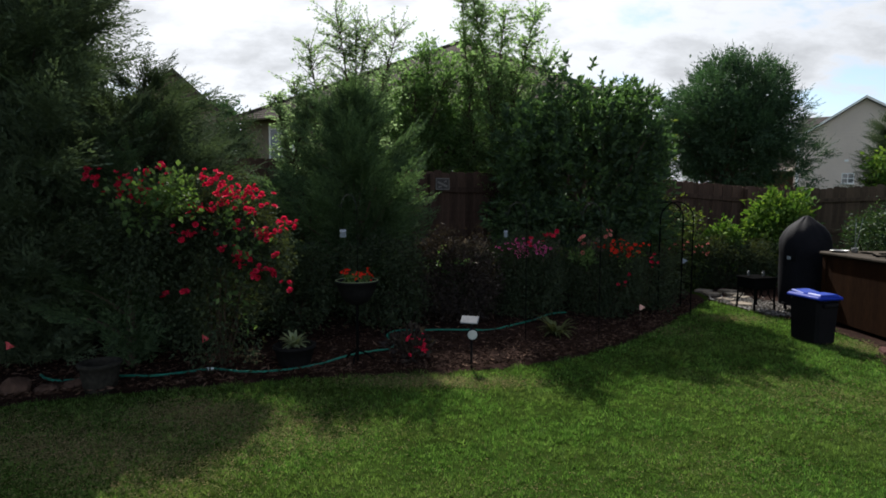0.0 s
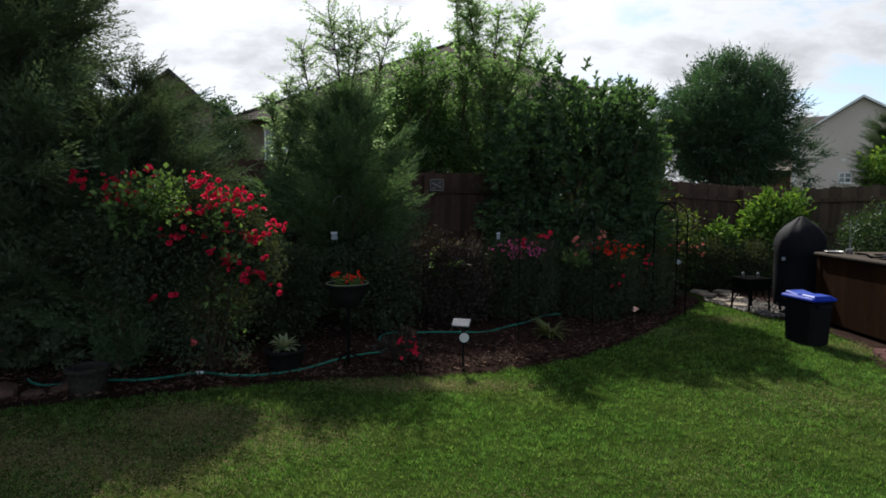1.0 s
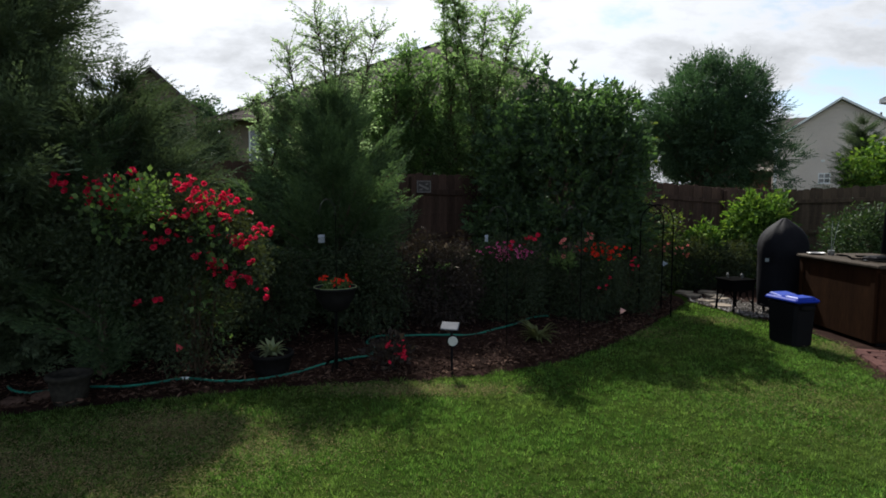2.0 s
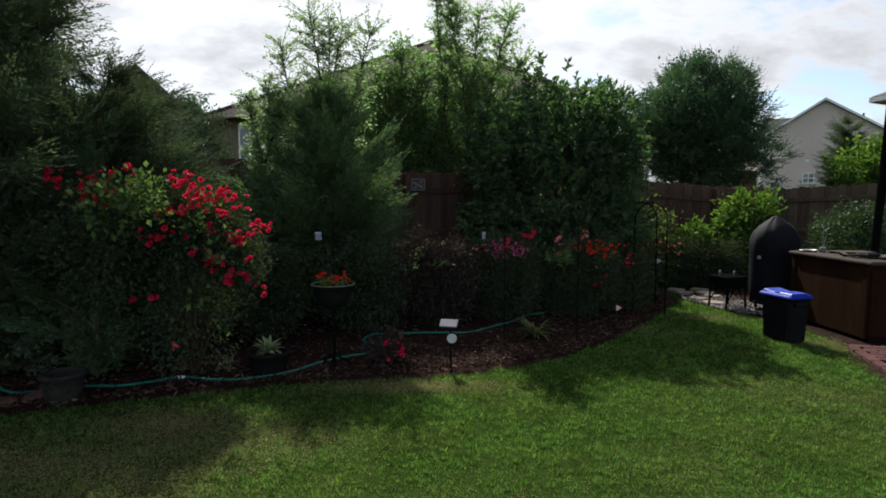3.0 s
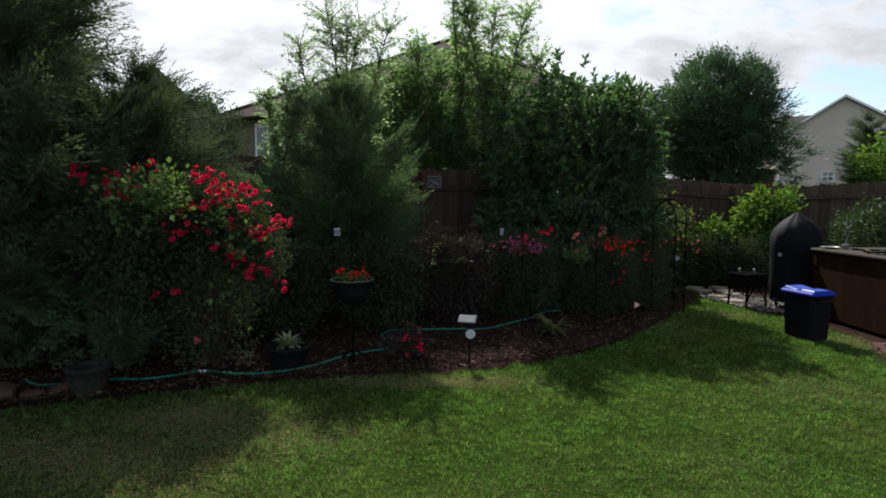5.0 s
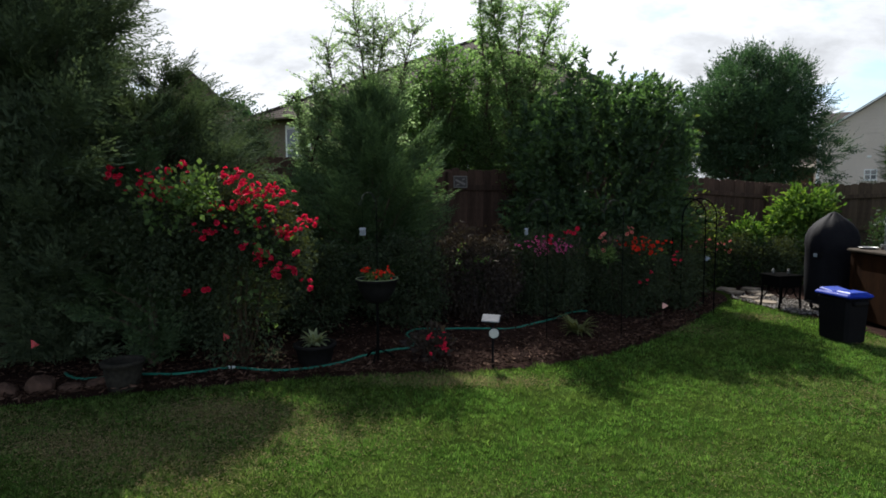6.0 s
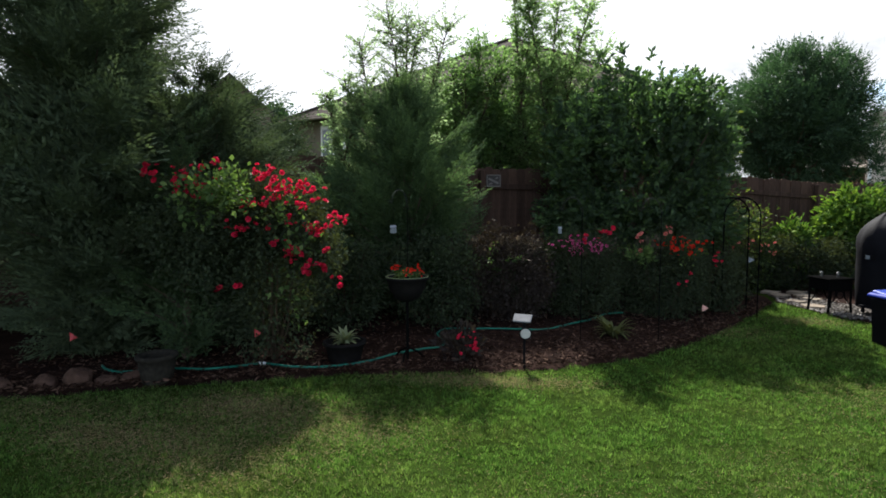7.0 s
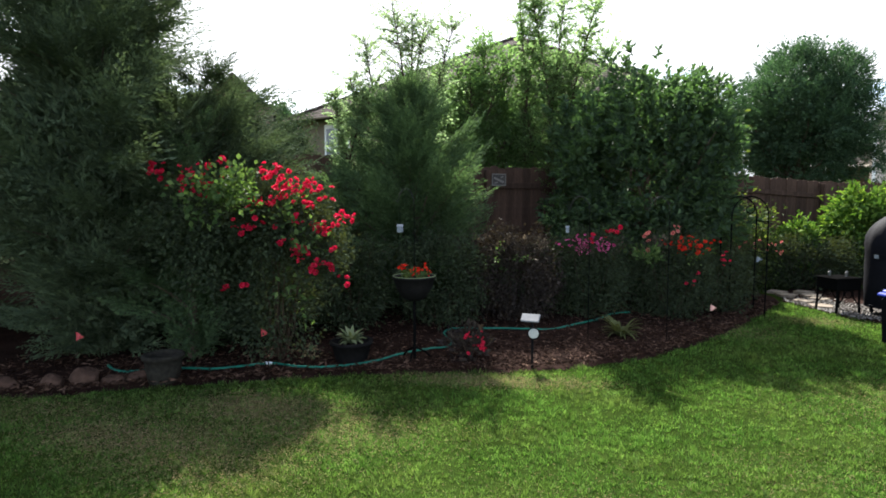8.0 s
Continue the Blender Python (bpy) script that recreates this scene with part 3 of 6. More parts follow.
# ---- houses beyond the fence ----
def clapboards(parent, material, left, right, z0, z1, y, pitch=0.22):
    """Lapped boards between two outlines x = left(z), right(z), facing -y."""
    z = z0
    while z < z1 - 0.02:
        t = min(z + pitch, z1)
        a, b, c2, d = left(z), right(z), right(t), left(t)
        part("clapboard", Shape().add([(a, y - 0.05, z), (b, y - 0.05, z), (c2, y, t), (d, y, t), (a, y, z), (b, y, z)], [(0, 1, 2, 3), (4, 5, 1, 0)]), material, parent)
        z = t


def window(parent, x, y, z, w, h, name="window", shutters=False, bars=True):
    win = part(name, Shape().box((x, y - 0.01, z), (w, 0.05, h), bevel=0.01), M_TRIM, parent, "white-framed sash window")
    for i in (-1, 1):
        for j in (-1, 1):
            part("pane", Shape().box((x + i * w * 0.225, y - 0.045, z + j * h * 0.225), (w * 0.37, 0.01, h * 0.37)), M_GLASS, win)
    part("sill", Shape().box((x, y - 0.05, z - h / 2 - 0.03), (w + 0.12, 0.12, 0.05), bevel=0.01), M_TRIM, win)
    if shutters:
        for i in (-1, 1):
            sh = Shape().box((x + i * (w / 2 + 0.2), y - 0.02, z), (0.34, 0.04, h), bevel=0.008)
            for k in range(9):
                sh.box((x + i * (w / 2 + 0.2), y - 0.045, z - h * 0.42 + k * h * 0.105), (0.28, 0.02, h * 0.06))
            part("shutter", sh, M_SHUTTER, parent, "dark louvred shutter")
    return win


def siding_house():
    """The pale house seen end-on: a lapped gable, white corner boards, rakes and a low wing behind."""
    h = thing("siding_house", (27.3, 40.0, 0), "pale grey siding house with a steep gable and white trim", "house")
    h.rotation_euler = (0, 0, radians(-33))
    half, eave, peak = 3.75, 5.85, 8.3
    wall = Shape()
    clapboards(h, M_SIDING, lambda z: -half, lambda z: half, 0.0, eave, 0.0)
    clapboards(h, M_SIDING, lambda z: -half * (peak - z) / (peak - eave), lambda z: half * (peak - z) / (peak - eave), eave, peak, 0.0)
    wall.add([(-half, 0, 0), (-half, 11, 0), (-half, 11, eave), (-half, 0, eave)], [(0, 1, 2, 3)])
    wall.add([(half, 0, 0), (half, 11, 0), (half, 11, eave), (half, 0, eave)], [(3, 2, 1, 0)])
    wall.add([(-half, 11, 0), (half, 11, 0), (half, 11, eave), (0, 11, peak), (-half, 11, eave)], [(0, 1, 2, 3, 4)])
    part("wall", wall, M_SIDING, h)
    roof = Shape()
    k = (peak - eave) / half
    for sgn in (-1, 1):
        e = sgn * (half + 0.4)
        ze = eave - 0.4 * k
        a = [(e, -0.35, ze), (e, 11.3, ze), (0, 11.3, peak), (0, -0.35, peak)]
        top = [(p, q, r + 0.18) for p, q, r in a]
        roof.add(a + top, [(0, 1, 2, 3), (7, 6, 5, 4), (0, 3, 7, 4), (1, 0, 4, 5), (2, 1, 5, 6)])
    part("roof", roof, M_SHINGLE_DARK, h, "dark brown shingle roof")
    for sgn in (-1, 1):
        rake = Shape()
        e, ze = sgn * (half + 0.42), eave - 0.42 * k
        rake.add([(e, -0.40, ze + 0.03), (0, -0.40, peak + 0.03), (0, -0.40, peak + 0.19), (e, -0.40, ze + 0.19),
                  (e, -0.34, ze + 0.03), (0, -0.34, peak + 0.03), (0, -0.34, peak + 0.19), (e, -0.34, ze + 0.19)],
                 [(0, 1, 2, 3), (4, 7, 6, 5), (0, 4, 5, 1), (3, 2, 6, 7)])
        part("rake_board", rake, M_TRIM, h, "white rake board")
        part("corner_board", Shape().box((sgn * half, -0.03, eave / 2), (0.2, 0.1, eave), bevel=0.01), M_TRIM, h, "white corner board")
    window(h, -0.78, -0.03, 3.05, 0.72, 0.72)
    part("vent", Shape().box((-0.9, -0.05, 4.25), (0.24, 0.1, 0.16), bevel=0.02), M_TRIM, h, "small white wall vent")
    part("roof_vent", Shape().tube([(2.2, 0.4, 7.0), (2.2, 0.4, 7.35)], 0.06), M_SHINGLE_DARK, h)
    # rear wing with its own ridge
    wing = Shape()
    wing.add([(-4.7, 7.5, 6.0), (2, 7.5, 6.0), (2, 10.5, 8.55), (-4.15, 10.5, 8.55), (-4.7, 13.5, 6.0), (2, 13.5, 6.0)], [(0, 1, 2, 3), (3, 2, 5, 4), (0, 3, 4)])
    part("wing_roof", wing, M_SHINGLE_DARK, h)
    part("wing_wall", Shape().box((-1.2, 10.5, 3.0), (6.4, 5.8, 6.0)), M_SIDING, h)


siding_house()


def brick_porch_house():
    h = thing("porch_house", (26.9, 52.0, 0), "low brick house with a white porch seen past the trees", "house")
    part("wall", Shape().box((3.0, 3.0, 2.2), (6.4, 6, 4.4)), M_BRICKWALL, h)
    roof = Shape().add([(-1.3, -0.7, 4.3), (7, -0.7, 4.3), (7, 3.0, 6.4), (1.0, 3.0, 6.4), (-1.3, 6.5, 4.3), (7, 6.5, 4.3)], [(0, 1, 2, 3), (3, 2, 5, 4), (0, 3, 4)])
    part("roof", roof, M_SHINGLE_DARK, h)
    part("fascia", Shape().box((2.8, -0.72, 4.25), (8.4, 0.06, 0.26)), M_TRIM, h)
    for x in (-0.9, 0.1):
        part("porch_post", Shape().box((x, -0.5, 2.1), (0.16, 0.16, 4.1), bevel=0.02), M_TRIM, h)


brick_porch_house()


def far_cottage():
    """The corner of a roof and porch between the evergreen shrub and the big tree."""
    h = thing("cottage", (9.3, 27.5, 0), "small pale house with a low brown porch roof", "house")
    part("wall", Shape().box((-3.6, 2.6, 1.7), (6.4, 5.0, 3.3)), M_SIDING_TAN, h)
    roof = Shape().add([(-7.2, -0.6, 3.25), (0.35, -0.6, 3.25), (-2.2, 2.6, 4.7), (-5.0, 2.6, 4.7), (0.35, 5.8, 3.25), (-7.2, 5.8, 3.25)],
                       [(0, 1, 2, 3), (1, 4, 2), (3, 2, 4, 5), (0, 3, 5), (5, 4, 1, 0)])
    part("roof", roof, M_SHINGLE, h)
    part("gutter", Shape().box((-3.4, -0.64, 3.2), (7.6, 0.1, 0.12), bevel=0.02), M_TRIM, h, "white gutter")
    part("downpipe", Shape().tube([(0.3, -0.6, 3.2), (0.05, -0.2, 2.95), (-0.3, 0.02, 2.7), (-0.3, 0.02, 0)], 0.05), M_TRIM, h)


far_cottage()


def hip_house():
    """The near neighbour: tan walls, a white eave and gutter, a shuttered window and a long hipped shingle roof."""
    turn = -math.atan2(0.8, 1.6) * 0.85
    h = thing("hip_house", (-6.2, 16.0, 0), "tan neighbour's house with a brown hipped shingle roof and shutters", "house")
    h.rotation_euler = (0, 0, turn)
    wide, deep, eave, o = 9.1, 8.1, 3.7, 0.45
    part("wall", Shape().box((wide / 2 + o - 0.19, deep / 2 + o, eave / 2), (wide + 0.38, deep, eave)), M_SIDING_TAN, h)
    rise_h = 2.6
    ridge0, ridge1 = (4.85, deep / 2 + o, eave + rise_h), (wide + 2 * o - 4.85, deep / 2 + o, eave + rise_h)
    W, D = wide + 2 * o, deep + 2 * o
    eaves = [(0, 0, eave), (W, 0, eave), (W, D, eave), (0, D, eave)]
    roof = Shape().add(eaves + [ridge0, ridge1], [(0, 1, 5, 4), (1, 2, 5), (2, 3, 4, 5), (3, 0, 4), (3, 2, 1, 0)])
    part("roof", roof, M_SHINGLE, h, "weathered brown shingle roof")
    # courses of shingles on the slope that shows
    a, b = Vector(eaves[0]), Vector(eaves[1])
    for k in range(34):
        t0, t1 = k / 34, (k + 1) / 34
        p, q = a.lerp(Vector(ridge0), t0), b.lerp(Vector(ridge1), t0)
        r, u = b.lerp(Vector(ridge1), t1), a.lerp(Vector(ridge0), t1)
        up = Vector((0, -0.004, 0.009))
        courses = Shape().add([tuple(p + up), tuple(q + up), tuple(r + up * 0.2), tuple(u + up * 0.2), tuple(p), tuple(q)], [(0, 1, 2, 3), (4, 5, 1, 0)])
        part("shingle_course", courses, M_SHINGLE, h)
    for p, q in ((eaves[0], ridge0), (ridge0, ridge1), (eaves[1], ridge1)):
        part("ridge_cap", Shape().tube([Vector(p) + Vector((0, 0, 0.03)), Vector(q) + Vector((0, 0, 0.03))], 0.04, 6), M_SHINGLE, h, "ridge cap")
    part("gutter", Shape().box((W / 2, -0.07, eave - 0.02), (W, 0.08, 0.055), bevel=0.018), M_SIDING_TAN, h, "tan gutter")
    window(h, 1.5, o, 2.92, 0.85, 1.3)
    window(h, 6.5, o, 2.75, 0.85, 1.35, shutters=True)


hip_house()


def gable_house():
    h = thing("gable_house", (-17.4, 36.0, 0), "distant tan house with a brown gabled roof", "house")
    h.rotation_euler = (0, 0, radians(24))
    half, eave, peak = 2.4, 7.2, 9.4
    clapboards(h, M_SIDING_TAN, lambda z: -half, lambda z: half, 0.0, eave, 0.0)
    clapboards(h, M_SIDING_TAN, lambda z: -half * (peak - z) / (peak - eave), lambda z: half * (peak - z) / (peak - eave), eave, peak, 0.0)
    part("wall", Shape().box((0, 5, eave / 2), (2 * half - 0.05, 9.9, eave)), M_SIDING_TAN, h)
    k = (peak - eave) / half
    roof = Shape()
    for sgn in (-1, 1):
        e, ze = sgn * (half + 0.2), eave - 0.2 * k
        a = [(e, -0.4, ze), (e, 10, ze), (0, 10, peak), (0, -0.4, peak)]
        roof.add(a + [(p, q, r + 0.2) for p, q, r in a], [(0, 1, 2, 3), (7, 6, 5, 4), (0, 3, 7, 4), (1, 0, 4, 5)])
    part("roof", roof, M_SHINGLE, h)
    part("rake_board", Shape().tube([(0, -0.42, peak), (half + 0.2, -0.42, eave - 0.2 * k)], 0.07, 4), M_SHINGLE_DARK, h)


gable_house()


def porch_roof():
    """The corner of the covered terrace beside the counter, on a dark timber post."""
    h = thing("porch_roof", (5.68, 7.7, 2.80), "corner of a porch roof with white fascia and brown shingles", "porch roof")
    c0 = Vector((0, 0, 0))
    a, b = Vector((4.6, 2.2, 0)), Vector((0.9, -6.0, 0))
    ridge = Vector((3.4, -0.8, 1.35))
    top = Shape().add([tuple(c0 + Vector((0, 0, 0.07))), tuple(a + Vector((0, 0, 0.07))), tuple(ridge), tuple(b + Vector((0, 0, 0.07))), tuple(a + b)],
                      [(0, 1, 2), (3, 0, 2), (1, 4, 2), (4, 3, 2)])
    part("shingles", top, M_SHINGLE_DARK, h)
    under = Shape().add([tuple(c0 + Vector((0.02, 0, 0.01))), tuple(a + Vector((0, 0, 0.01))), tuple(a + b + Vector((0, 0, 0.01))), tuple(b + Vector((0, 0, 0.01)))], [(3, 2, 1, 0)])
    part("soffit", under, M_TRIM, h, "white soffit")
    for q in (a, b):
        d = q.normalized()
        n = Vector((d.y, -d.x, 0)) * 0.02
        pts = [c0 - n, q - n, q + n, c0 + n]
        f = Shape().prism([(p.x, p.y) for p in pts], 0.0, 0.06)
        part("fascia", f, M_TRIM, h, "white fascia board")
    post = thing("porch_post", (6.08, 7.95, 0.0), "dark stained timber post beside the counter", "post")
    part("shaft", Shape().tube([(-0.06, 0, 0.0), (-0.03, 0, 0.9), (0.02, 0, 1.8), (0.07, 0, 2.81)], 0.052, 10), M_IRON, post)
    part("base", Shape().box((-0.06, 0, 0.05), (0.2, 0.2, 0.1), bevel=0.02), M_IRON, post)


porch_roof()


# ---- plants ----
def plumes(start, along, length, sprigs=18, leaflets=5, thin=0.34):
    """Flat conifer sprays: a bent stem, sprigs to both sides in one plane, short scaly leaflets along each."""
    n = len(start)
    along = unit(along)
    side = unit(np.cross(along, rng.normal(0, 0.6, (n, 3)) + np.array([0, 0, 1.0])))
    flat = np.cross(side, along)
    L = np.asarray(length).reshape(n, 1, 1)
    s = np.linspace(0.06, 1.0, sprigs)[None, :, None]
    bend = np.array([0, 0, 1.0]) * 0.10
    stem = start[:, None, :] + along[:, None, :] * L * s + bend * L * s ** 2
    sign = np.where(np.arange(sprigs) % 2, 1.0, -1.0)[None, :, None] * (1 - s ** 4)
    d = unit(along[:, None, :] * 0.85 + side[:, None, :] * sign * 0.6 + rng.normal(0, 0.12, (n, sprigs, 3)))
    sl = L * (0.42 * (1 - 0.6 * s)) * rng.uniform(0.7, 1.2, (n, sprigs, 1))
    u = np.linspace(0.05, 0.85, leaflets)[None, None, :, None]
    base = stem[:, :, None, :] + d[:, :, None, :] * sl[:, :, None, :] * u
    ls = np.where(np.arange(leaflets) % 2, 1.0, -1.0)[None, None, :, None]
    ld = d[:, :, None, :] + along[:, None, None, :] * 0.2 + np.cross(d, np.broadcast_to(flat[:, None, :], d.shape))[:, :, None, :] * ls * 0.45
    ll = np.broadcast_to(sl[:, :, None, :] * 0.34, base.shape[:3] + (1,))
    face = np.broadcast_to(flat[:, None, None, :], base.shape).reshape(-1, 3)
    base, ld, ll = base.reshape(-1, 3), ld.reshape(-1, 3), ll.reshape(-1)
    return blades(base, ld, ll, ll * thin * rng.uniform(0.7, 1.3, len(ll)), 0.06, facing=face)


def limb_shape(start, ends, r0, r1, wander=0.12, seg=6, steps=6):
    s = Shape()
    for e in ends:
        a, b = Vector(start), Vector(e)
        pts, rad = [], []
        for i in range(steps + 1):
            t = i / steps
            p = a.lerp(b, t) + Vector((0, 0, -0.12 * (b - a).length * math.sin(math.pi * t) * 0.5))
            p += Vector(rng.normal(0, wander * 0.25, 3)) * math.sin(math.pi * t)
            pts.append(p); rad.append(r0 + (r1 - r0) * t)
        s.tube(pts, rad, seg)
    return s


def conifer(at, height, widths, count, length, material, label, trunk_r=0.09, group="cypress hedge trees", slope=(0.0, 0.7), name="cypress", heart=8, ragged=0.3):
    """Boughs sweep out and up from the trunk, each with feathery sprays along it; widths: the crown's radius at even steps of height."""
    t = thing(name, at, label, "tree", group)
    per = 14
    n = max(count // per, 12)
    u = (np.arange(n) + rng.random(n)) / n
    u = u ** 0.9
    ang = np.arange(n) * 2.39996 + rng.normal(0, 0.35, n)
    lump = np.array([1 + ragged * noise.noise((math.cos(a) * 1.5, math.sin(a) * 1.5, v * height * 0.8)) for a, v in zip(ang, u)])
    R = np.interp(u, np.linspace(0, 1, len(widths)), widths) * lump * rng.uniform(0.86, 1.1, n)
    reach = np.maximum(R - 0.35 * length, 0.06)
    up = (slope[0] + (slope[1] - slope[0]) * u) + rng.normal(0, 0.13, n)
    out = np.stack([np.cos(ang), np.sin(ang), 0 * ang], 1)
    side = np.stack([-np.sin(ang), np.cos(ang), 0 * ang], 1)
    z_end = u * height * 0.97 + 0.05
    Z = np.array([0, 0, 1.0])

    def along_bough(s):
        z = z_end[:, None] - (up * reach)[:, None] * (1 - s) + (0.10 * reach)[:, None] * np.sin(s * math.pi)
        return out[:, None, :] * (reach[:, None] * s)[..., None] + Z * np.maximum(z, 0.06)[..., None]

    s = 0.3 + 0.72 * np.linspace(0, 1, per)[None, :] ** 0.8 + rng.normal(0, 0.03, (n, per))
    p = along_bough(s)
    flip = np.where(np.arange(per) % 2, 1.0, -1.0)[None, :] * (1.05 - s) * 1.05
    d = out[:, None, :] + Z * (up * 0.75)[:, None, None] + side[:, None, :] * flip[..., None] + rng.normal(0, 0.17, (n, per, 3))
    ln = length * rng.uniform(0.65, 1.25, (n, per)) * (0.65 + 0.35 * np.clip(R / max(widths), 0, 1))[:, None]
    q = plumes(p.reshape(-1, 3), d.reshape(-1, 3), ln.ravel())
    # short inner growth closes the heart of the crown
    m = int(count * heart * 1.7)
    ui = rng.random(m) ** 0.9
    ri = np.interp(ui, np.linspace(0, 1, len(widths)), widths) * rng.random(m) ** 0.5 * 0.66
    ai = rng.uniform(0, 2 * math.pi, m)
    inner = np.stack([np.cos(ai) * ri, np.sin(ai) * ri, ui * height * 0.9 + 0.05], 1)
    li = min(length, 0.55) * 0.15 * rng.uniform(0.6, 1.3, m)
    q = np.concatenate([q, blades(inner, np.stack([np.cos(ai), np.sin(ai), 0.7 + 0 * ai], 1) + rng.normal(0, 0.4, (m, 3)), li, li * 0.24, 0.06)])
    m2 = int(count * heart * 1.7)
    u2 = rng.random(m2)
    r2 = np.interp(u2, np.linspace(0, 1, len(widths)), widths) * rng.random(m2) ** 0.5 * 0.55
    a2 = rng.uniform(0, 2 * math.pi, m2)
    l2 = min(length, 0.55) * 0.19 * rng.uniform(0.6, 1.3, m2)
    q = np.concatenate([q, blades(np.stack([np.cos(a2) * r2, np.sin(a2) * r2, u2 * height * 0.9 + 0.05], 1), rng.normal(0, 0.7, (m2, 3)) + Z * 0.4, l2, l2 * 0.24, 0.06)])
    q[..., 2] = np.maximum(q[..., 2], 0.01)
    part("crown", array_mesh("crown", q, 4), material, t)
    part("trunk", Shape().tube([(0, 0, -0.1), (0.03, 0.02, height * 0.4), (0.0, 0.0, height * 0.93)], [trunk_r, trunk_r * 0.65, 0.012], 10), M_BARK, t)
    curve = along_bough(np.tile(np.linspace(0, 1, 5)[None, :], (n, 1)))
    for i in rng.choice(n, min(60, n), replace=False):
        part("branch", Shape().tube([tuple(v) for v in curve[i]], [0.022, 0.018, 0.013, 0.009, 0.004], 5), M_BARK, t)
    return t


def crown_quads(radii, clumps, per, leaf, ratio, spread, shell=(0.5, 1.0), lumps=0.3, droop=-0.1, outward=0.8, floor=-9, seed_shift=0.0, upward=0.25):
    d = unit(rng.normal(size=(clumps, 3)))
    k = np.array([1 + lumps * 1.6 * noise.noise((a * 1.6 + seed_shift, b * 1.6, c_ * 1.6)) for a, b, c_ in d])
    r = rng.uniform(shell[0] ** 2, shell[1] ** 2, clumps) ** 0.5 * k
    cen = d * r[:, None] * np.array(radii)
    p = np.repeat(cen, per, 0) + rng.normal(0, 1, (clumps * per, 3)) * spread
    dd = np.repeat(d, per, 0) * outward + rng.normal(0, 0.65, (clumps * per, 3)) + np.array([0, 0, upward])
    ok = p[:, 2] > floor
    p, dd = p[ok], dd[ok]
    L = leaf * rng.uniform(0.6, 1.3, len(p))
    return blades(p, dd, L, L * ratio * rng.uniform(0.8, 1.2, len(p)), 0.1, 0.1 - droop * 0.5), cen


def rosette_quads(radii, count, per, leaf, ratio, shell=(0.4, 1.0), lumps=0.3, floor=-9, boxy=1.0):
    """Leaf whorls at the twig ends: every leaf springs from its twig and opens outward and up."""
    d = unit(rng.normal(size=(count, 3)))
    k = np.array([1 + lumps * 1.6 * noise.noise((a * 2.2, b * 2.2, c_ * 2.2)) for a, b, c_ in d])
    full = np.sign(d) * np.abs(d) ** boxy
    cen = full * (rng.uniform(shell[0] ** 2, shell[1] ** 2, count) ** 0.5 * k)[:, None] * np.array(radii)
    cen = cen[cen[:, 2] > floor]
    n = len(cen)
    axis = unit(cen / np.array(radii) + np.array([0, 0, 0.9]) + rng.normal(0, 0.25, (n, 3)))
    s = rng.random((n, per, 1))
    base = cen[:, None, :] + axis[:, None, :] * (s - 1.0) * leaf * 1.6 + rng.normal(0, 0.008, (n, per, 3))
    way = axis[:, None, :] * (0.35 + 0.9 * s) + unit(rng.normal(size=(n, per, 3))) * 0.85
    L = (leaf * rng.uniform(0.7, 1.25, (n, per))).ravel()
    return blades(base.reshape(-1, 3), way.reshape(-1, 3), L, L * ratio, 0.12, 0.1), cen


def shrub(name, at, centre_z, radii, clumps, per, leaf, ratio, spread, material, label, category="shrub", group="", stems=7, stem_r=0.014, **kw):
    t = thing(name, at, label, category, group)
    q, cen = crown_quads(radii, clumps, per, leaf, ratio, spread, floor=-centre_z + 0.04, **kw)
    q = q + np.array([0, 0, centre_z])
    q[..., 2] = np.maximum(q[..., 2], 0.02)
    part("foliage", array_mesh("foliage", q, 4), material, t)
    pick = cen[rng.choice(len(cen), min(stems * 3, len(cen)), replace=False)] * 0.9 + np.array([0, 0, centre_z])
    pick[:, 2] = np.maximum(pick[:, 2], 0.15)
    for e in pick[:12]:
        part("stem", limb_shape((0, 0, -0.05), [e], stem_r, stem_r * 0.35, 0.1), M_TWIG, t)
    return t


def tree(name, at, trunk_h, trunk_r, centre, radii, clumps, per, leaf, ratio, spread, material, label, group="", lobes=9, bark=M_BARK, **kw):
    """A trunk that divides into limbs, and a crown of leaf clumps gathered round the limbs' ends."""
    t = thing(name, at, label, "tree", group)
    q, cen = rosette_quads(radii, clumps, per, leaf, ratio, **kw) if spread == 0 else crown_quads(radii, clumps, per, leaf, ratio, spread, **kw)
    c = np.array(centre)
    part("crown", array_mesh("crown", q + c, 4), material, t)
    pick = cen[rng.choice(len(cen), min(lobes * 3, len(cen)), replace=False)] * 0.8 + c
    part("trunk", Shape().tube([(0, 0, -0.1), (centre[0] * 0.2, 0, trunk_h * 0.5), (centre[0] * 0.6, centre[1] * 0.6, trunk_h)], [trunk_r * 1.25, trunk_r, trunk_r * 0.7], 10), bark, t)
    for e in pick:
        part("limb", limb_shape((centre[0] * 0.6, centre[1] * 0.6, trunk_h * 0.93), [e], trunk_r * 0.45, trunk_r * 0.06, 0.25), bark, t)
    return t


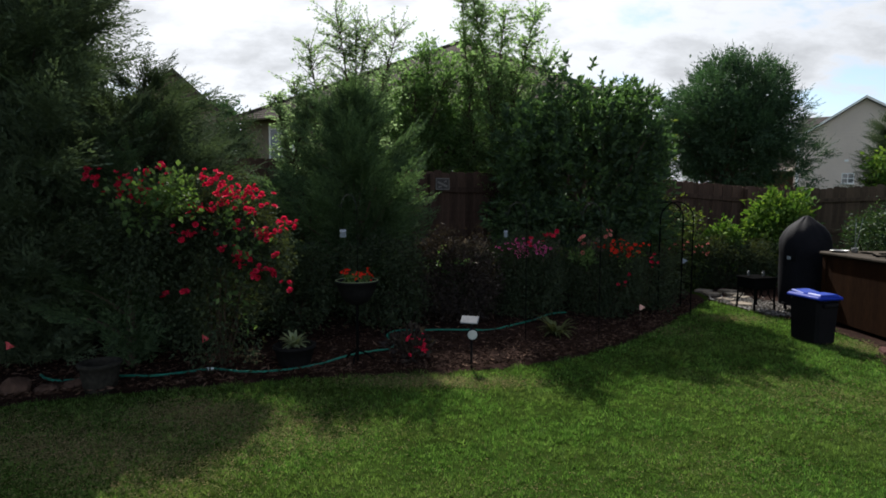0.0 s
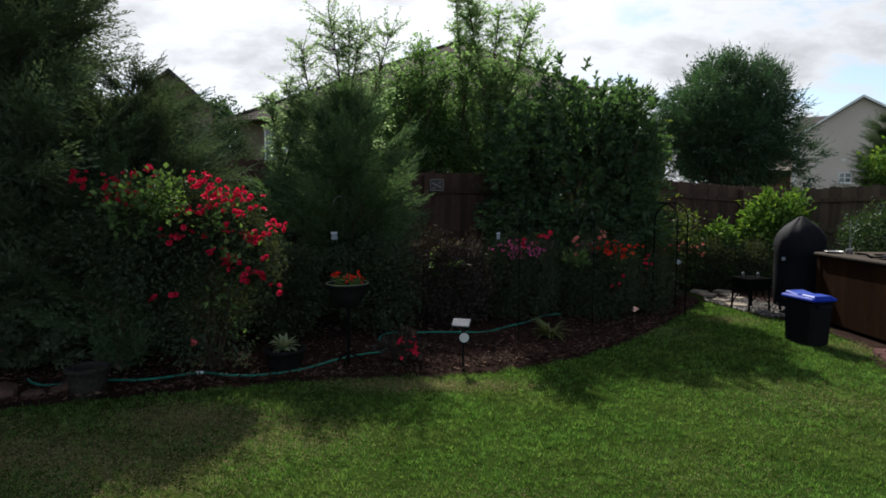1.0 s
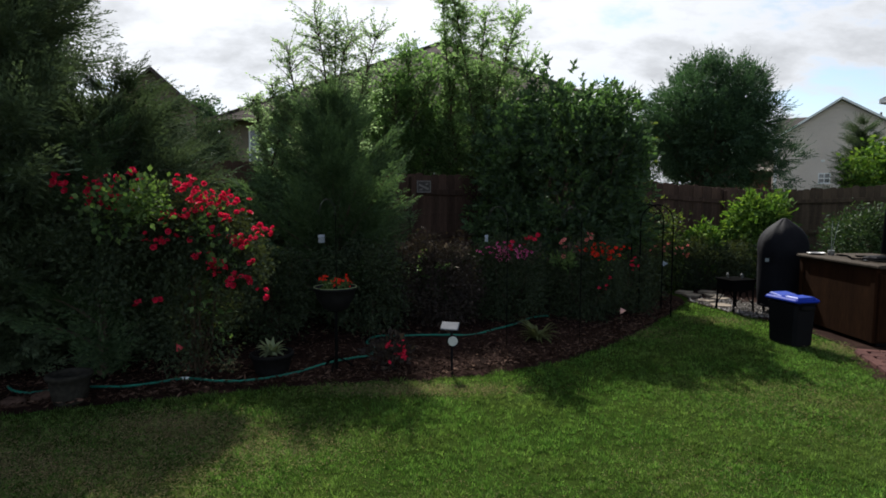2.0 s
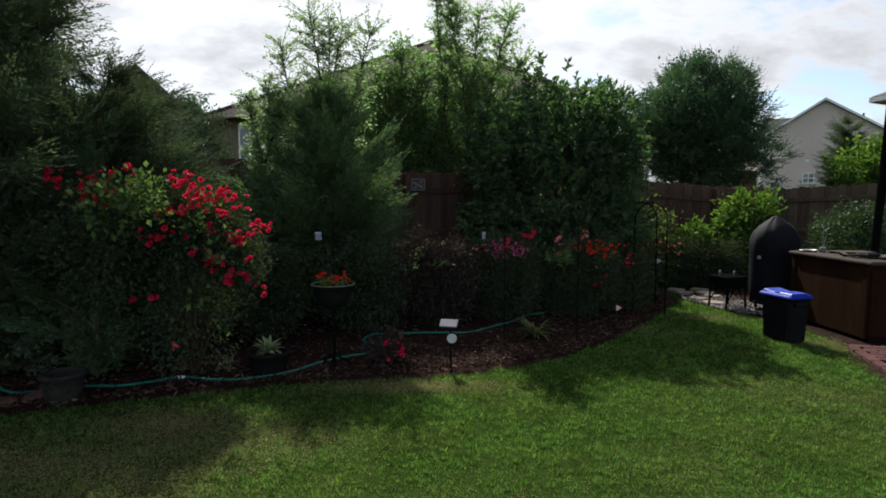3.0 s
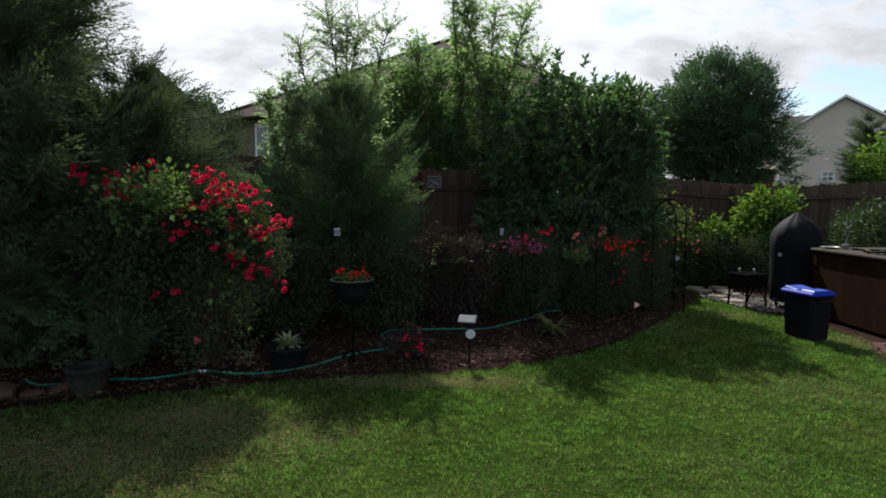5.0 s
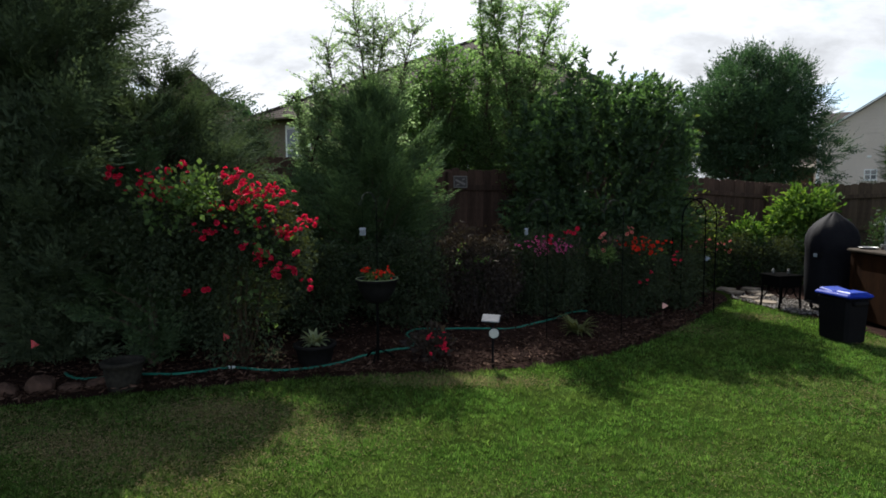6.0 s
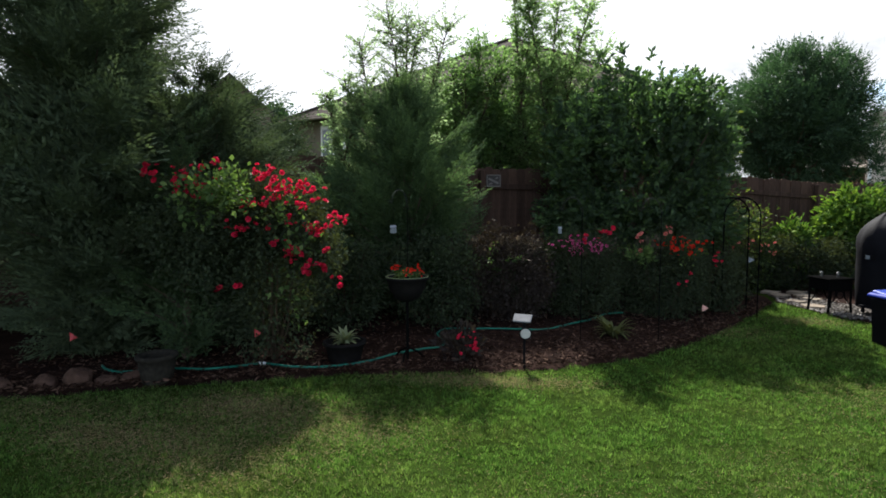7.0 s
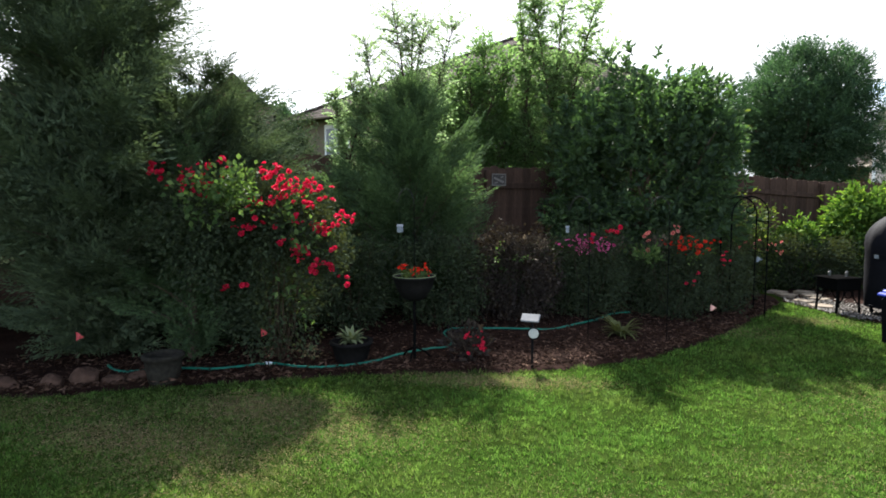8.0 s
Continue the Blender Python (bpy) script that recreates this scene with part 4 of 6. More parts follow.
def sapling(at, stems, material, label, leaf=0.055, twig_leaves=13, name="sapling", group="airy saplings", density=1.0, low=0.18):
    """Slender wands with side twigs and small leaves, open enough to see the sky through.
    stems: (end x, end y, height, spread) from the base."""
    t = thing(name, at, label, "tree", group)
    base_p, base_d = [], []
    for ex, ey, hgt, spread in stems:
        steps = 10
        wood = Shape()
        pts = []
        bow = Vector(rng.normal(0, 0.12, 3))
        for i in range(steps + 1):
            s = i / steps
            pts.append(Vector((ex * s ** 1.3, ey * s ** 1.3, hgt * s)) + bow * math.sin(s * math.pi))
        wood.tube(pts, [0.026 * (1 - 0.85 * i / steps) + 0.003 for i in range(steps + 1)], 6)
        for k in range(int(34 * density)):
            s = rng.uniform(low, 1.0) ** 0.6
            i = min(int(s * steps), steps - 1)
            p = pts[i].lerp(pts[i + 1], s * steps - i)
            d = Vector((*rng.normal(0, 1, 2), rng.uniform(0.2, 1.3))).normalized()
            ln = spread * rng.uniform(0.5, 1.2) * (1.15 - 0.55 * s)
            e = p + d * ln + Vector((0, 0, -0.05 * ln))
            wood.tube([p, p.lerp(e, 0.5) + Vector((0, 0, 0.04 * ln)), e], [0.006, 0.004, 0.002], 4, False)
            for j in range(twig_leaves):
                v = rng.uniform(0.15, 1.05)
                base_p.append(p.lerp(e, v) + Vector(rng.normal(0, 0.008 + 0.022 * ln, 3)))
                base_d.append(d + Vector(rng.normal(0, 0.7, 3)))
        part("stem", wood, M_TWIG, t)
    P, D = np.array([tuple(p) for p in base_p]), np.array([tuple(p) for p in base_d])
    L = leaf * rng.uniform(0.6, 1.3, len(P))
    part("foliage", array_mesh("foliage", blades(P, D, L, L * 0.45, 0.08, 0.15), 4), material, t)
    return t


# tall cypresses
conifer(on_ground(-3.9, 5.55), 5.4, [0.55, 0.85, 1.2, 1.3, 1.2, 0.92, 0.7, 0.56, 0.38, 0.1], 2000, 0.56, M_CYPRESS,
        "tall dense blue-green cypress with feathery upswept branch tips", 0.14, slope=(0.2, 0.85), heart=13, ragged=0.42)
conifer(on_ground(-6.6, 5.3), 7.6, [1.7, 2.1, 2.1, 2.0, 1.8, 1.5, 1.0, 0.2], 520, 0.78, M_CYPRESS,
        "tall dense cypress at the end of the flower bed", 0.15)
conifer(on_ground(-1.22, 7.5), 2.6, [0.7, 0.84, 0.9, 0.92, 0.9, 0.8, 0.66, 0.46, 0.14], 1150, 0.46, M_CYPRESS_B,
        "young feathery green cypress standing in the middle of the bed", 0.07, slope=(0.5, 1.3), heart=5, ragged=0.75)
conifer(on_ground(-2.45, 7.9), 1.5, [0.55, 0.62, 0.58, 0.5, 0.38, 0.24, 0.08], 420, 0.4, M_CYPRESS_B,
        "smaller young cypress in front of the wooden fence", 0.05)
conifer((13.35, 18.6, 0), 4.0, [1.5, 1.35, 1.05, 0.75, 0.42, 0.1], 520, 0.7, M_CYPRESS,
        "dark pointed conifer beyond the side fence", 0.1, name="conifer", group="")

# the shade on this cypress comes from its darker leaf colour
conifer(on_ground(-3.05, 6.0), 2.72, [0.62, 0.7, 0.76, 0.8, 0.82, 0.82, 0.78, 0.6, 0.25], 860, 0.46, M_CYPRESS_SHADED,
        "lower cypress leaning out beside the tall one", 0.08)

conifer(on_ground(-2.93, 5.35), 2.12, [0.3, 0.36, 0.38, 0.36, 0.32, 0.26, 0.16], 320, 0.36, M_CYPRESS_B,
        "small cypress with pointed sprays between the tall one and the rose", 0.05, slope=(0.5, 1.4), ragged=0.6)

# airy wands behind the young cypress
sapling(on_ground(-1.7, 8.3), [(0.1, 0.0, 3.85, 0.6), (-0.3, 0.1, 3.4, 0.6), (0.55, 0.1, 3.65, 0.65), (0.95, -0.1, 3.5, 0.65), (0.35, 0.2, 3.7, 0.6)], M_SAPLING,
        "slender grey-green sapling with thin wands and small leaves", leaf=0.044, density=3.4, twig_leaves=24, low=0.22)
sapling(on_ground(-2.15, 8.15), [(0.0, 0.0, 2.85, 0.42), (-0.3, 0.1, 2.65, 0.36), (0.3, 0.0, 2.6, 0.42)], M_SAPLING,
        "low airy sapling with fine pale leaves by the fence", leaf=0.044, density=4.2, twig_leaves=26, low=0.3)
sapling(on_ground(0.6, 9.9), [(-0.48, 0.1, 4.9, 0.42), (-0.36, 0.0, 5.0, 0.42), (-0.1, 0.1, 4.6, 0.6), (0.25, 0.0, 4.45, 0.65), (0.75, 0.1, 4.45, 0.6), (1.0, 0.2, 3.7, 0.7), (0.1, 0.2, 3.5, 0.6), (0.4, 0.3, 3.6, 0.8), (1.35, 0.2, 3.2, 0.7)], M_SAPLING_GREEN,
        "tall light-green sapling reaching above the fence", leaf=0.05, density=4.6, twig_leaves=28)
# soft green privet behind the fence
tree("privet_tree", (-0.35, 10.6, 0.3), 1.6, 0.07, (0, 0, 2.35), (1.3, 0.8, 1.35), 560, 72, 0.07, 0.45, 0.09, M_PRIVET,
     "light-green privet tree glowing in the sun behind the fence", lumps=0.5, shell=(0.3, 1.0))
sapling((-0.9, 10.4, 0.3), [(0.0, 0, 3.6, 0.6), (0.5, 0, 3.75, 0.6), (-0.3, 0, 3.3, 0.55), (0.9, 0, 3.6, 0.6), (1.3, -0.2, 3.3, 0.55), (0.25, -0.3, 3.3, 0.55), (0.75, -0.4, 3.2, 0.55)], M_PRIVET, "privet shoots standing above the fence", leaf=0.062, density=2.8, name="privet_shoots")
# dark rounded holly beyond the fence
tree("holly_tree", (-5.1, 11.3, 0.1), 1.4, 0.06, (0, 0, 2.3), (0.6, 0.5, 0.85), 110, 80, 0.06, 0.5, 0.1, M_CYPRESS_SHADED,
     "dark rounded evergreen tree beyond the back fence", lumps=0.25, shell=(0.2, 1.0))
tree("holly_tree", (-4.42, 11.7, 0.1), 1.2, 0.06, (0, 0, 2.05), (0.62, 0.5, 1.0), 170, 80, 0.06, 0.5, 0.1, M_CYPRESS_SHADED,
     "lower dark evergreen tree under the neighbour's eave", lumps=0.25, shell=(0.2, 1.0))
# the big evergreen
tree("evergreen_shrub", on_ground(1.9, 8.95), 0.9, 0.07, (0, 0, 1.75), (1.34, 1.0, 1.62), 3300, 13, 0.105, 0.4, 0, M_MAGNOLIA,
     "large rounded dark-green evergreen shrub with glossy leaves", lumps=0.2, shell=(0.4, 1.0), floor=-1.7, boxy=0.75)
sapling(on_ground(3.1, 9.3), [(0.05, 0, 2.75, 0.4), (0.2, 0.1, 2.4, 0.45), (-0.15, 0.1, 2.6, 0.4), (0.1, 0, 2.1, 0.45)], M_MIDLEAF, "wispy yellow-green shoots at the evergreen's edge", leaf=0.065, density=1.2, name="shoots", group="")
# beyond the fence
shade = tree("shade_tree", (10.1, 22.5, 0), 2.2, 0.24, (0.15, 0, 4.3), (2.35, 2.1, 2.25), 380, 120, 0.145, 0.42, 0.2, M_OAK,
     "large dark-green shade tree beyond the back fence", lumps=0.25, shell=(0.2, 1.0), lobes=14)


def twig_sprays(centre, radii, count, length, lobes=46, lobe=0.2):
    """Leafy twigs that stand out of a crown in lobes, each twig a fan of small leaves rising outward."""
    i = np.arange(lobes) + 0.5
    lat, lon = np.arccos(1 - 2 * i / lobes), i * 2.39996
    hub = np.stack([np.sin(lat) * np.cos(lon), np.sin(lat) * np.sin(lon), np.cos(lat)], 1) * rng.uniform(0.72, 0.94, (lobes, 1))
    own = unit(rng.normal(size=(count, 3)))
    p = hub[rng.integers(lobes, size=count)] + own * lobe * rng.uniform(0.3, 1.0, (count, 1))
    way = p * 0.9 + own * 0.8 + np.array([0, 0, 0.45]) + rng.normal(0, 0.2, (count, 3))
    return plumes(np.array(centre) + p * np.array(radii), way, length * rng.uniform(0.6, 1.25, count), sprigs=8, leaflets=4, thin=0.95)


part("outer_crown", array_mesh("outer_crown", twig_sprays((0.3, 0, 4.2), (2.6, 2.4, 2.65), 3000, 0.46), 4), M_OAK, shade)
part("side_crown", array_mesh("side_crown", twig_sprays((-3.3, -0.6, 4.6), (0.75, 0.7, 0.75), 170, 0.6, 7, 0.4), 4), M_OAK, shade)
part("low_crown", array_mesh("low_crown", twig_sprays((2.3, -0.4, 3.0), (0.9, 0.8, 0.75), 260, 0.55, 8, 0.4), 4), M_OAK, shade)
tree("lime_tree", (14.5, 17.4, 0), 1.2, 0.1, (0, 0, 2.2), (2.0, 1.4, 1.5), 300, 60, 0.16, 0.5, 0.17, M_LIME,
     "bright lime-green tree beyond the side fence", lumps=0.3, shell=(0.3, 1.0))
tree("far_tree", (-16.5, 41.0, 0), 4.5, 0.2, (0, 0, 6.9), (1.3, 1.3, 1.5), 90, 30, 0.3, 0.5, 0.3, M_OAK, "distant round tree between two roofs")

# shrubs beside the terrace
shrub("lime_shrub", on_ground(6.14, 11.2), 0.98, (0.56, 0.46, 0.74), 260, 34, 0.115, 0.4, 0.075, M_LIME, "bright lime-green leafy shrub against the wooden fence", group="lime shrubs", lumps=0.25)
shrub("lime_shrub", on_ground(4.92, 10.9), 0.6, (0.3, 0.3, 0.54), 130, 34, 0.105, 0.4, 0.065, M_LIME, "lower lime-green leafy shrub against the wooden fence", group="lime shrubs", lumps=0.25)
shrub("leafy_shrub", on_ground(7.2, 9.9), 0.76, (0.6, 0.5, 0.72), 260, 28, 0.07, 0.45, 0.09, M_SIDELEAF, "mid-green shrub growing along the side fence", lumps=0.3)
azalea = shrub("azalea", on_ground(4.05, 10.5), 0.75, (0.42, 0.36, 0.6), 130, 22, 0.065, 0.45, 0.09, M_MIDLEAF, "thin yellow-green shrub with a few red leaves", lumps=0.35)
shrub("low_shrub", on_ground(3.3, 9.35), 0.34, (0.42, 0.3, 0.36), 120, 40, 0.05, 0.45, 0.08, M_ROSELEAF, "dark low shrub at the end of the bed", lumps=0.3)
shrub("low_shrub", on_ground(4.9, 10.45), 0.4, (0.95, 0.3, 0.42), 240, 50, 0.05, 0.45, 0.08, M_ROSELEAF, "dark low shrub behind the terrace", lumps=0.3)


def bloom_mesh(name, size, material):
    """A double flower: three whorls of cupped petals."""
    p, d, L = [], [], []
    quads = []
    for ring, (count, tilt, k) in enumerate(((6, 0.25, 1.0), (5, 0.8, 0.8), (4, 1.5, 0.55))):
        for j in range(count):
            a = 2 * math.pi * (j + 0.5 * ring) / count
            out = np.array([math.cos(a), math.sin(a), tilt]); out /= np.linalg.norm(out)
            side = np.array([-math.sin(a), math.cos(a), 0])
            r = size * 0.5 * k
            b = np.array([0, 0, 0.0])
            mid = out * r * 0.75 - np.array([0, 0, 0.08 * r])
            tip = out * r + np.array([0, 0, 0.22 * r])
            w = side * r * 0.5
            quads.append([b, mid - w, tip, mid + w])
    me = array_mesh(name, np.array(quads), 4)
    me.materials.append(material)
    return me


def blooms(plant, spots, size, material, label, per=(3, 6), spread=0.05, toward=(0, -0.6, 0.8)):
    """Clusters of flowers as parts of a plant; spots in the plant's own space."""
    shared = [bloom_mesh("bloom", size * k, material) for k in (0.8, 1.0, 1.2)]
    for x, y, z in spots:
        for _ in range(int(rng.integers(per[0], per[1] + 1))):
            ob = part("bloom", shared[int(rng.integers(3))], material, plant)
            o = rng.normal(0, spread, 3)
            d = Vector(toward) + Vector(rng.normal(0, 0.5, 3))
            ob.matrix_basis = Matrix.Translation((x + o[0], y + o[1], z + o[2] * 0.8)) @ d.to_track_quat("Z", "Y").to_matrix().to_4x4()


blooms(azalea, [(x, -0.34, z) for x, z in ((-0.3, 0.72), (-0.12, 0.8), (0.05, 0.7), (0.2, 0.78), (0.3, 0.66))], 0.05, M_SALMON, "pale red leaves", (2, 4), 0.05)

# dark growth filling the back of the bed
shrub("dark_shrub", on_ground(-0.75, 6.75), 0.5, (0.55, 0.4, 0.55), 220, 56, 0.040, 0.5, 0.07, M_ROSELEAF, "dark shrub behind the geranium bowl", lumps=0.3, group="dark shrubs")
shrub("dark_shrub", on_ground(-1.75, 6.45), 0.5, (0.5, 0.4, 0.55), 200, 56, 0.040, 0.5, 0.07, M_ROSELEAF, "dark shrub between the rose and the cypress", lumps=0.3, group="dark shrubs")
shrub("dark_shrub", on_ground(0.45, 7.6), 0.4, (0.7, 0.4, 0.42), 200, 56, 0.042, 0.5, 0.07, M_ROSELEAF, "dark shrub against the wooden fence", lumps=0.3, group="dark shrubs")

# climbing red rose in front of the cypress
ROSE = Vector(on_ground(-2.1, 5.4))
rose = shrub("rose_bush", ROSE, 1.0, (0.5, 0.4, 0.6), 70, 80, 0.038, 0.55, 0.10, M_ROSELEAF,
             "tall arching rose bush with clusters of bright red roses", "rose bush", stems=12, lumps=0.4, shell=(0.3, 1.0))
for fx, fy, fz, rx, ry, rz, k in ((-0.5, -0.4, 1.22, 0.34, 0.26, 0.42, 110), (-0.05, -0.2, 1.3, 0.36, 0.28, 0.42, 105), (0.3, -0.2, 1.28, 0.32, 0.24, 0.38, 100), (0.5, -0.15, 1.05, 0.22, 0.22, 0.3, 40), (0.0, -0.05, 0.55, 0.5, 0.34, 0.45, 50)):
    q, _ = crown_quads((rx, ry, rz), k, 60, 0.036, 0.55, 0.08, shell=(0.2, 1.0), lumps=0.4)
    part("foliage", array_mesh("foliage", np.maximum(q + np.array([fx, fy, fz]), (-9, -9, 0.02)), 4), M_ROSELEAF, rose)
# clusters where sun strikes the rose, its light put into the leaf colour
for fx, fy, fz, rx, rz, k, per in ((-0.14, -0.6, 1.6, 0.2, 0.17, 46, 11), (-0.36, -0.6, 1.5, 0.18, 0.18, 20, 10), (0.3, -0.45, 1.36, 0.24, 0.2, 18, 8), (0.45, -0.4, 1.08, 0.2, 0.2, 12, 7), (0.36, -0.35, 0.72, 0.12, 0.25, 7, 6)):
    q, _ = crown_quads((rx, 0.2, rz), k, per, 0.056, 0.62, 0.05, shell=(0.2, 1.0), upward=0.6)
    tagged(part("bright_growth", array_mesh("bright_growth", q + np.array([fx, fy, fz]), 4), M_ROSEBRIGHT, rose, "fresh yellow-green leaves coloured as if sunlit"), kind="stuff")
# trusses of roses (x, z), leaning back along the bush from one end to the other
ROSES = [(-2.84, 1.73), (-2.64, 1.61), (-2.65, 1.72), (-2.45, 1.72), (-2.46, 1.6), (-2.32, 1.81), (-2.17, 1.27), (-1.93, 1.74), (-1.87, 1.61), (-1.82, 1.54),
         (-1.87, 1.53), (-1.96, 1.5), (-2.09, 1.48), (-1.78, 1.34), (-1.68, 1.61), (-1.59, 1.61), (-1.53, 1.55), (-1.6, 1.45), (-1.6, 1.28), (-1.51, 1.25),
         (-1.43, 1.32), (-1.36, 1.35), (-1.75, 1.1), (-1.71, 1.05), (-1.6, 0.93), (-1.85, 1.65), (-1.75, 1.5), (-1.92, 1.69)]
trusses = [(x - ROSE.x, float(np.interp(x, [-2.84, -1.36], [4.75, 5.02])) - ROSE.y, z - ROSE.z) for x, z in ROSES]
blooms(rose, trusses, 0.05, M_RED, "bright red rose", (6, 11), 0.042)
# single roses low down and between the trusses
blooms(rose, [(x - ROSE.x, y - ROSE.y, z - ROSE.z) for x, y, z in ((-2.25, 5.0, 0.8), (-2.4, 5.0, 0.72), (-1.5, 5.0, 0.95), (-1.88, 4.92, 1.3), (-2.0, 4.9, 1.32), (-1.85, 4.92, 1.15), (-1.45, 5.0, 1.1), (-2.55, 4.85, 1.5), (-1.4, 5.1, 0.8))], 0.055, M_RED, "bright red rose", (1, 3), 0.03)

# purple loropetalum, pink and scarlet roses in the bed
loro = shrub("purple_shrub", on_ground(0.0, 7.15), 0.48, (0.68, 0.5, 0.55), 400, 56, 0.034, 0.5, 0.07, M_LORO, "purple-brown leafy shrub with a few fresh green shoots", lumps=0.25)
q, _ = crown_quads((0.4, 0.3, 0.28), 8, 12, 0.07, 0.35, 0.045, shell=(0.5, 1.0), upward=0.8)
tagged(part("bright_growth", array_mesh("bright_growth", q * (0.8, 0.7, 0.6) + np.array([-0.05, -0.38, 0.74]), 4), M_ROSEBRIGHT, loro, "fresh yellow-green shoots"), kind="stuff")
pink = shrub("pink_rose_bush", on_ground(0.95, 7.5), 0.5, (0.5, 0.45, 0.55), 320, 56, 0.034, 0.5, 0.07, M_ROSELEAF, "low bush covered on top in pink flowers", "rose bush", group="low flowering bushes", lumps=0.25)
PB = Vector(pink.location)
blooms(pink, [(rng.normal(-0.04, 0.18), rng.uniform(-0.5, -0.25), 0.98 + rng.normal(0, 0.05) - PB.z) for _ in range(18)], 0.038, M_PINK, "pink flower", (3, 6), 0.05)
blooms(pink, [(x, rng.uniform(-0.35, 0.0), 1.06 + dz - PB.z) for x, dz in ((0.0, 0.0), (0.2, 0.03), (0.28, 0.05), (0.33, 0.08))], 0.055, M_RED, "red flower", (3, 5), 0.035)
scar = shrub("scarlet_rose_bush", on_ground(1.98, 7.7), 0.5, (0.55, 0.45, 0.55), 340, 56, 0.034, 0.5, 0.07, M_ROSELEAF, "low bush with scarlet flowers on top", "rose bush", group="low flowering bushes", lumps=0.25)
SB = Vector(scar.location)
blooms(scar, [(x, rng.uniform(-0.42, -0.05), z + 0.02 - SB.z) for x, z in ((-0.06, 0.96), (0.02, 0.99), (0.06, 0.92), (0.14, 0.97), (0.2, 0.92), (0.28, 0.9), (0.24, 0.86), (0.0, 0.89), (0.1, 0.87), (0.3, 0.94))], 0.046, M_SCARLET, "scarlet flower", (4, 7), 0.045)
blooms(scar, [(x, rng.uniform(-0.45, -0.3), z - SB.z) for x, z in ((0.46, 0.86), (0.5, 0.8), (0.25, 0.62), (0.1, 0.5))], 0.045, M_RED, "dark red flower", (1, 4), 0.035)
blooms(scar, [(x, rng.uniform(-0.42, -0.05), z + 0.02 - SB.z) for x, z in ((-0.38, 1.08), (-0.34, 1.03), (-0.05, 1.1), (-0.36, 0.9))], 0.055, M_SALMON, "pale salmon flower", (2, 4), 0.035)
q, _ = crown_quads((0.13, 0.1, 0.1), 16, 20, 0.06, 0.4, 0.03, shell=(0.2, 1.0), upward=0.8)
tagged(part("bright_growth", array_mesh("bright_growth", q + np.array([-0.36, -0.45, 0.86 - SB.z]), 4), M_ROSEBRIGHT, scar, "fresh yellow-green shoots"), kind="stuff")
shrub("rose_shrub", on_ground(2.62, 8.15), 0.38, (0.46, 0.4, 0.44), 150, 44, 0.038, 0.5, 0.07, M_ROSELEAF, "dark leafy bush at the end of the flower row", lumps=0.25)
shrub("rose_shrub", on_ground(2.95, 8.75), 0.48, (0.38, 0.36, 0.55), 100, 34, 0.038, 0.5, 0.07, M_ROSELEAF, "dark leafy bush under the garden arch", lumps=0.25)


def leafy_top(plant, centre, radii, clumps, leaf, material, label):
    """Looser, larger leaves on a low bush's upper shoots; the light on them is in their colour."""
    q, _ = crown_quads(radii, clumps, 9, leaf, 0.45, 0.035, shell=(0.4, 1.0), upward=0.9)
    tagged(part("lit_top_growth", array_mesh("lit_top_growth", q + np.array(centre), 4), material, plant, label), kind="stuff")


leafy_top(loro, (0.0, -0.12, 0.86), (0.6, 0.4, 0.16), 60, 0.05, M_BRONZE, "bronze leaves coloured lighter as a lit top")
leafy_top(pink, (0.05, -0.15, 0.86), (0.5, 0.36, 0.14), 26, 0.045, M_BRONZE, "bronze leaves coloured lighter as a lit top")
leafy_top(scar, (-0.05, -0.15, 0.84), (0.55, 0.36, 0.14), 30, 0.05, M_MIDLEAF, "mid-green leaves coloured lighter as a lit top")
leafy_top(scar, (-0.3, -0.3, 0.84), (0.2, 0.2, 0.14), 14, 0.05, M_BRONZE, "bronze leaves coloured lighter as a lit top")


# ---- garden things ----
def make_bin():
    b = thing("storage_bin", (3.96, 6.54, 0), "black plastic bin with a bright blue lid on the lawn", "bin")
    b.rotation_euler = (0, 0, radians(-78))
    body = Shape().box((0, 0, 0.245), (0.375, 0.25, 0.49), bevel=0.03, taper=1.10)
    part("body", body, M_BLACKPLASTIC, b)
    part("rim", Shape().box((0, 0, 0.482), (0.425, 0.28, 0.02), bevel=0.008), M_BLACKPLASTIC, b)
    lid = part("lid", Shape().box((0, 0, 0.512), (0.46, 0.31, 0.042), bevel=0.014, taper=0.97), M_BLUE, b, "bright blue plastic lid")
    for x in (-0.112, 0.112):
        panel = part("lid_panel", Shape().box((0, 0, 0), (0.18, 0.23, 0.018), bevel=0.005, taper=0.94), M_BLUE_GLOSS, lid, "shiny raised lid panel")
        panel.matrix_basis = pose(x, 0, 0.541, 0, 4 - x * 32, 0)
    for x in (-1, 1):
        part("handle", Shape().box((x * 0.22, 0, 0.44), (0.035, 0.18, 0.05), bevel=0.012), M_BLACKPLASTIC, b)


make_bin()


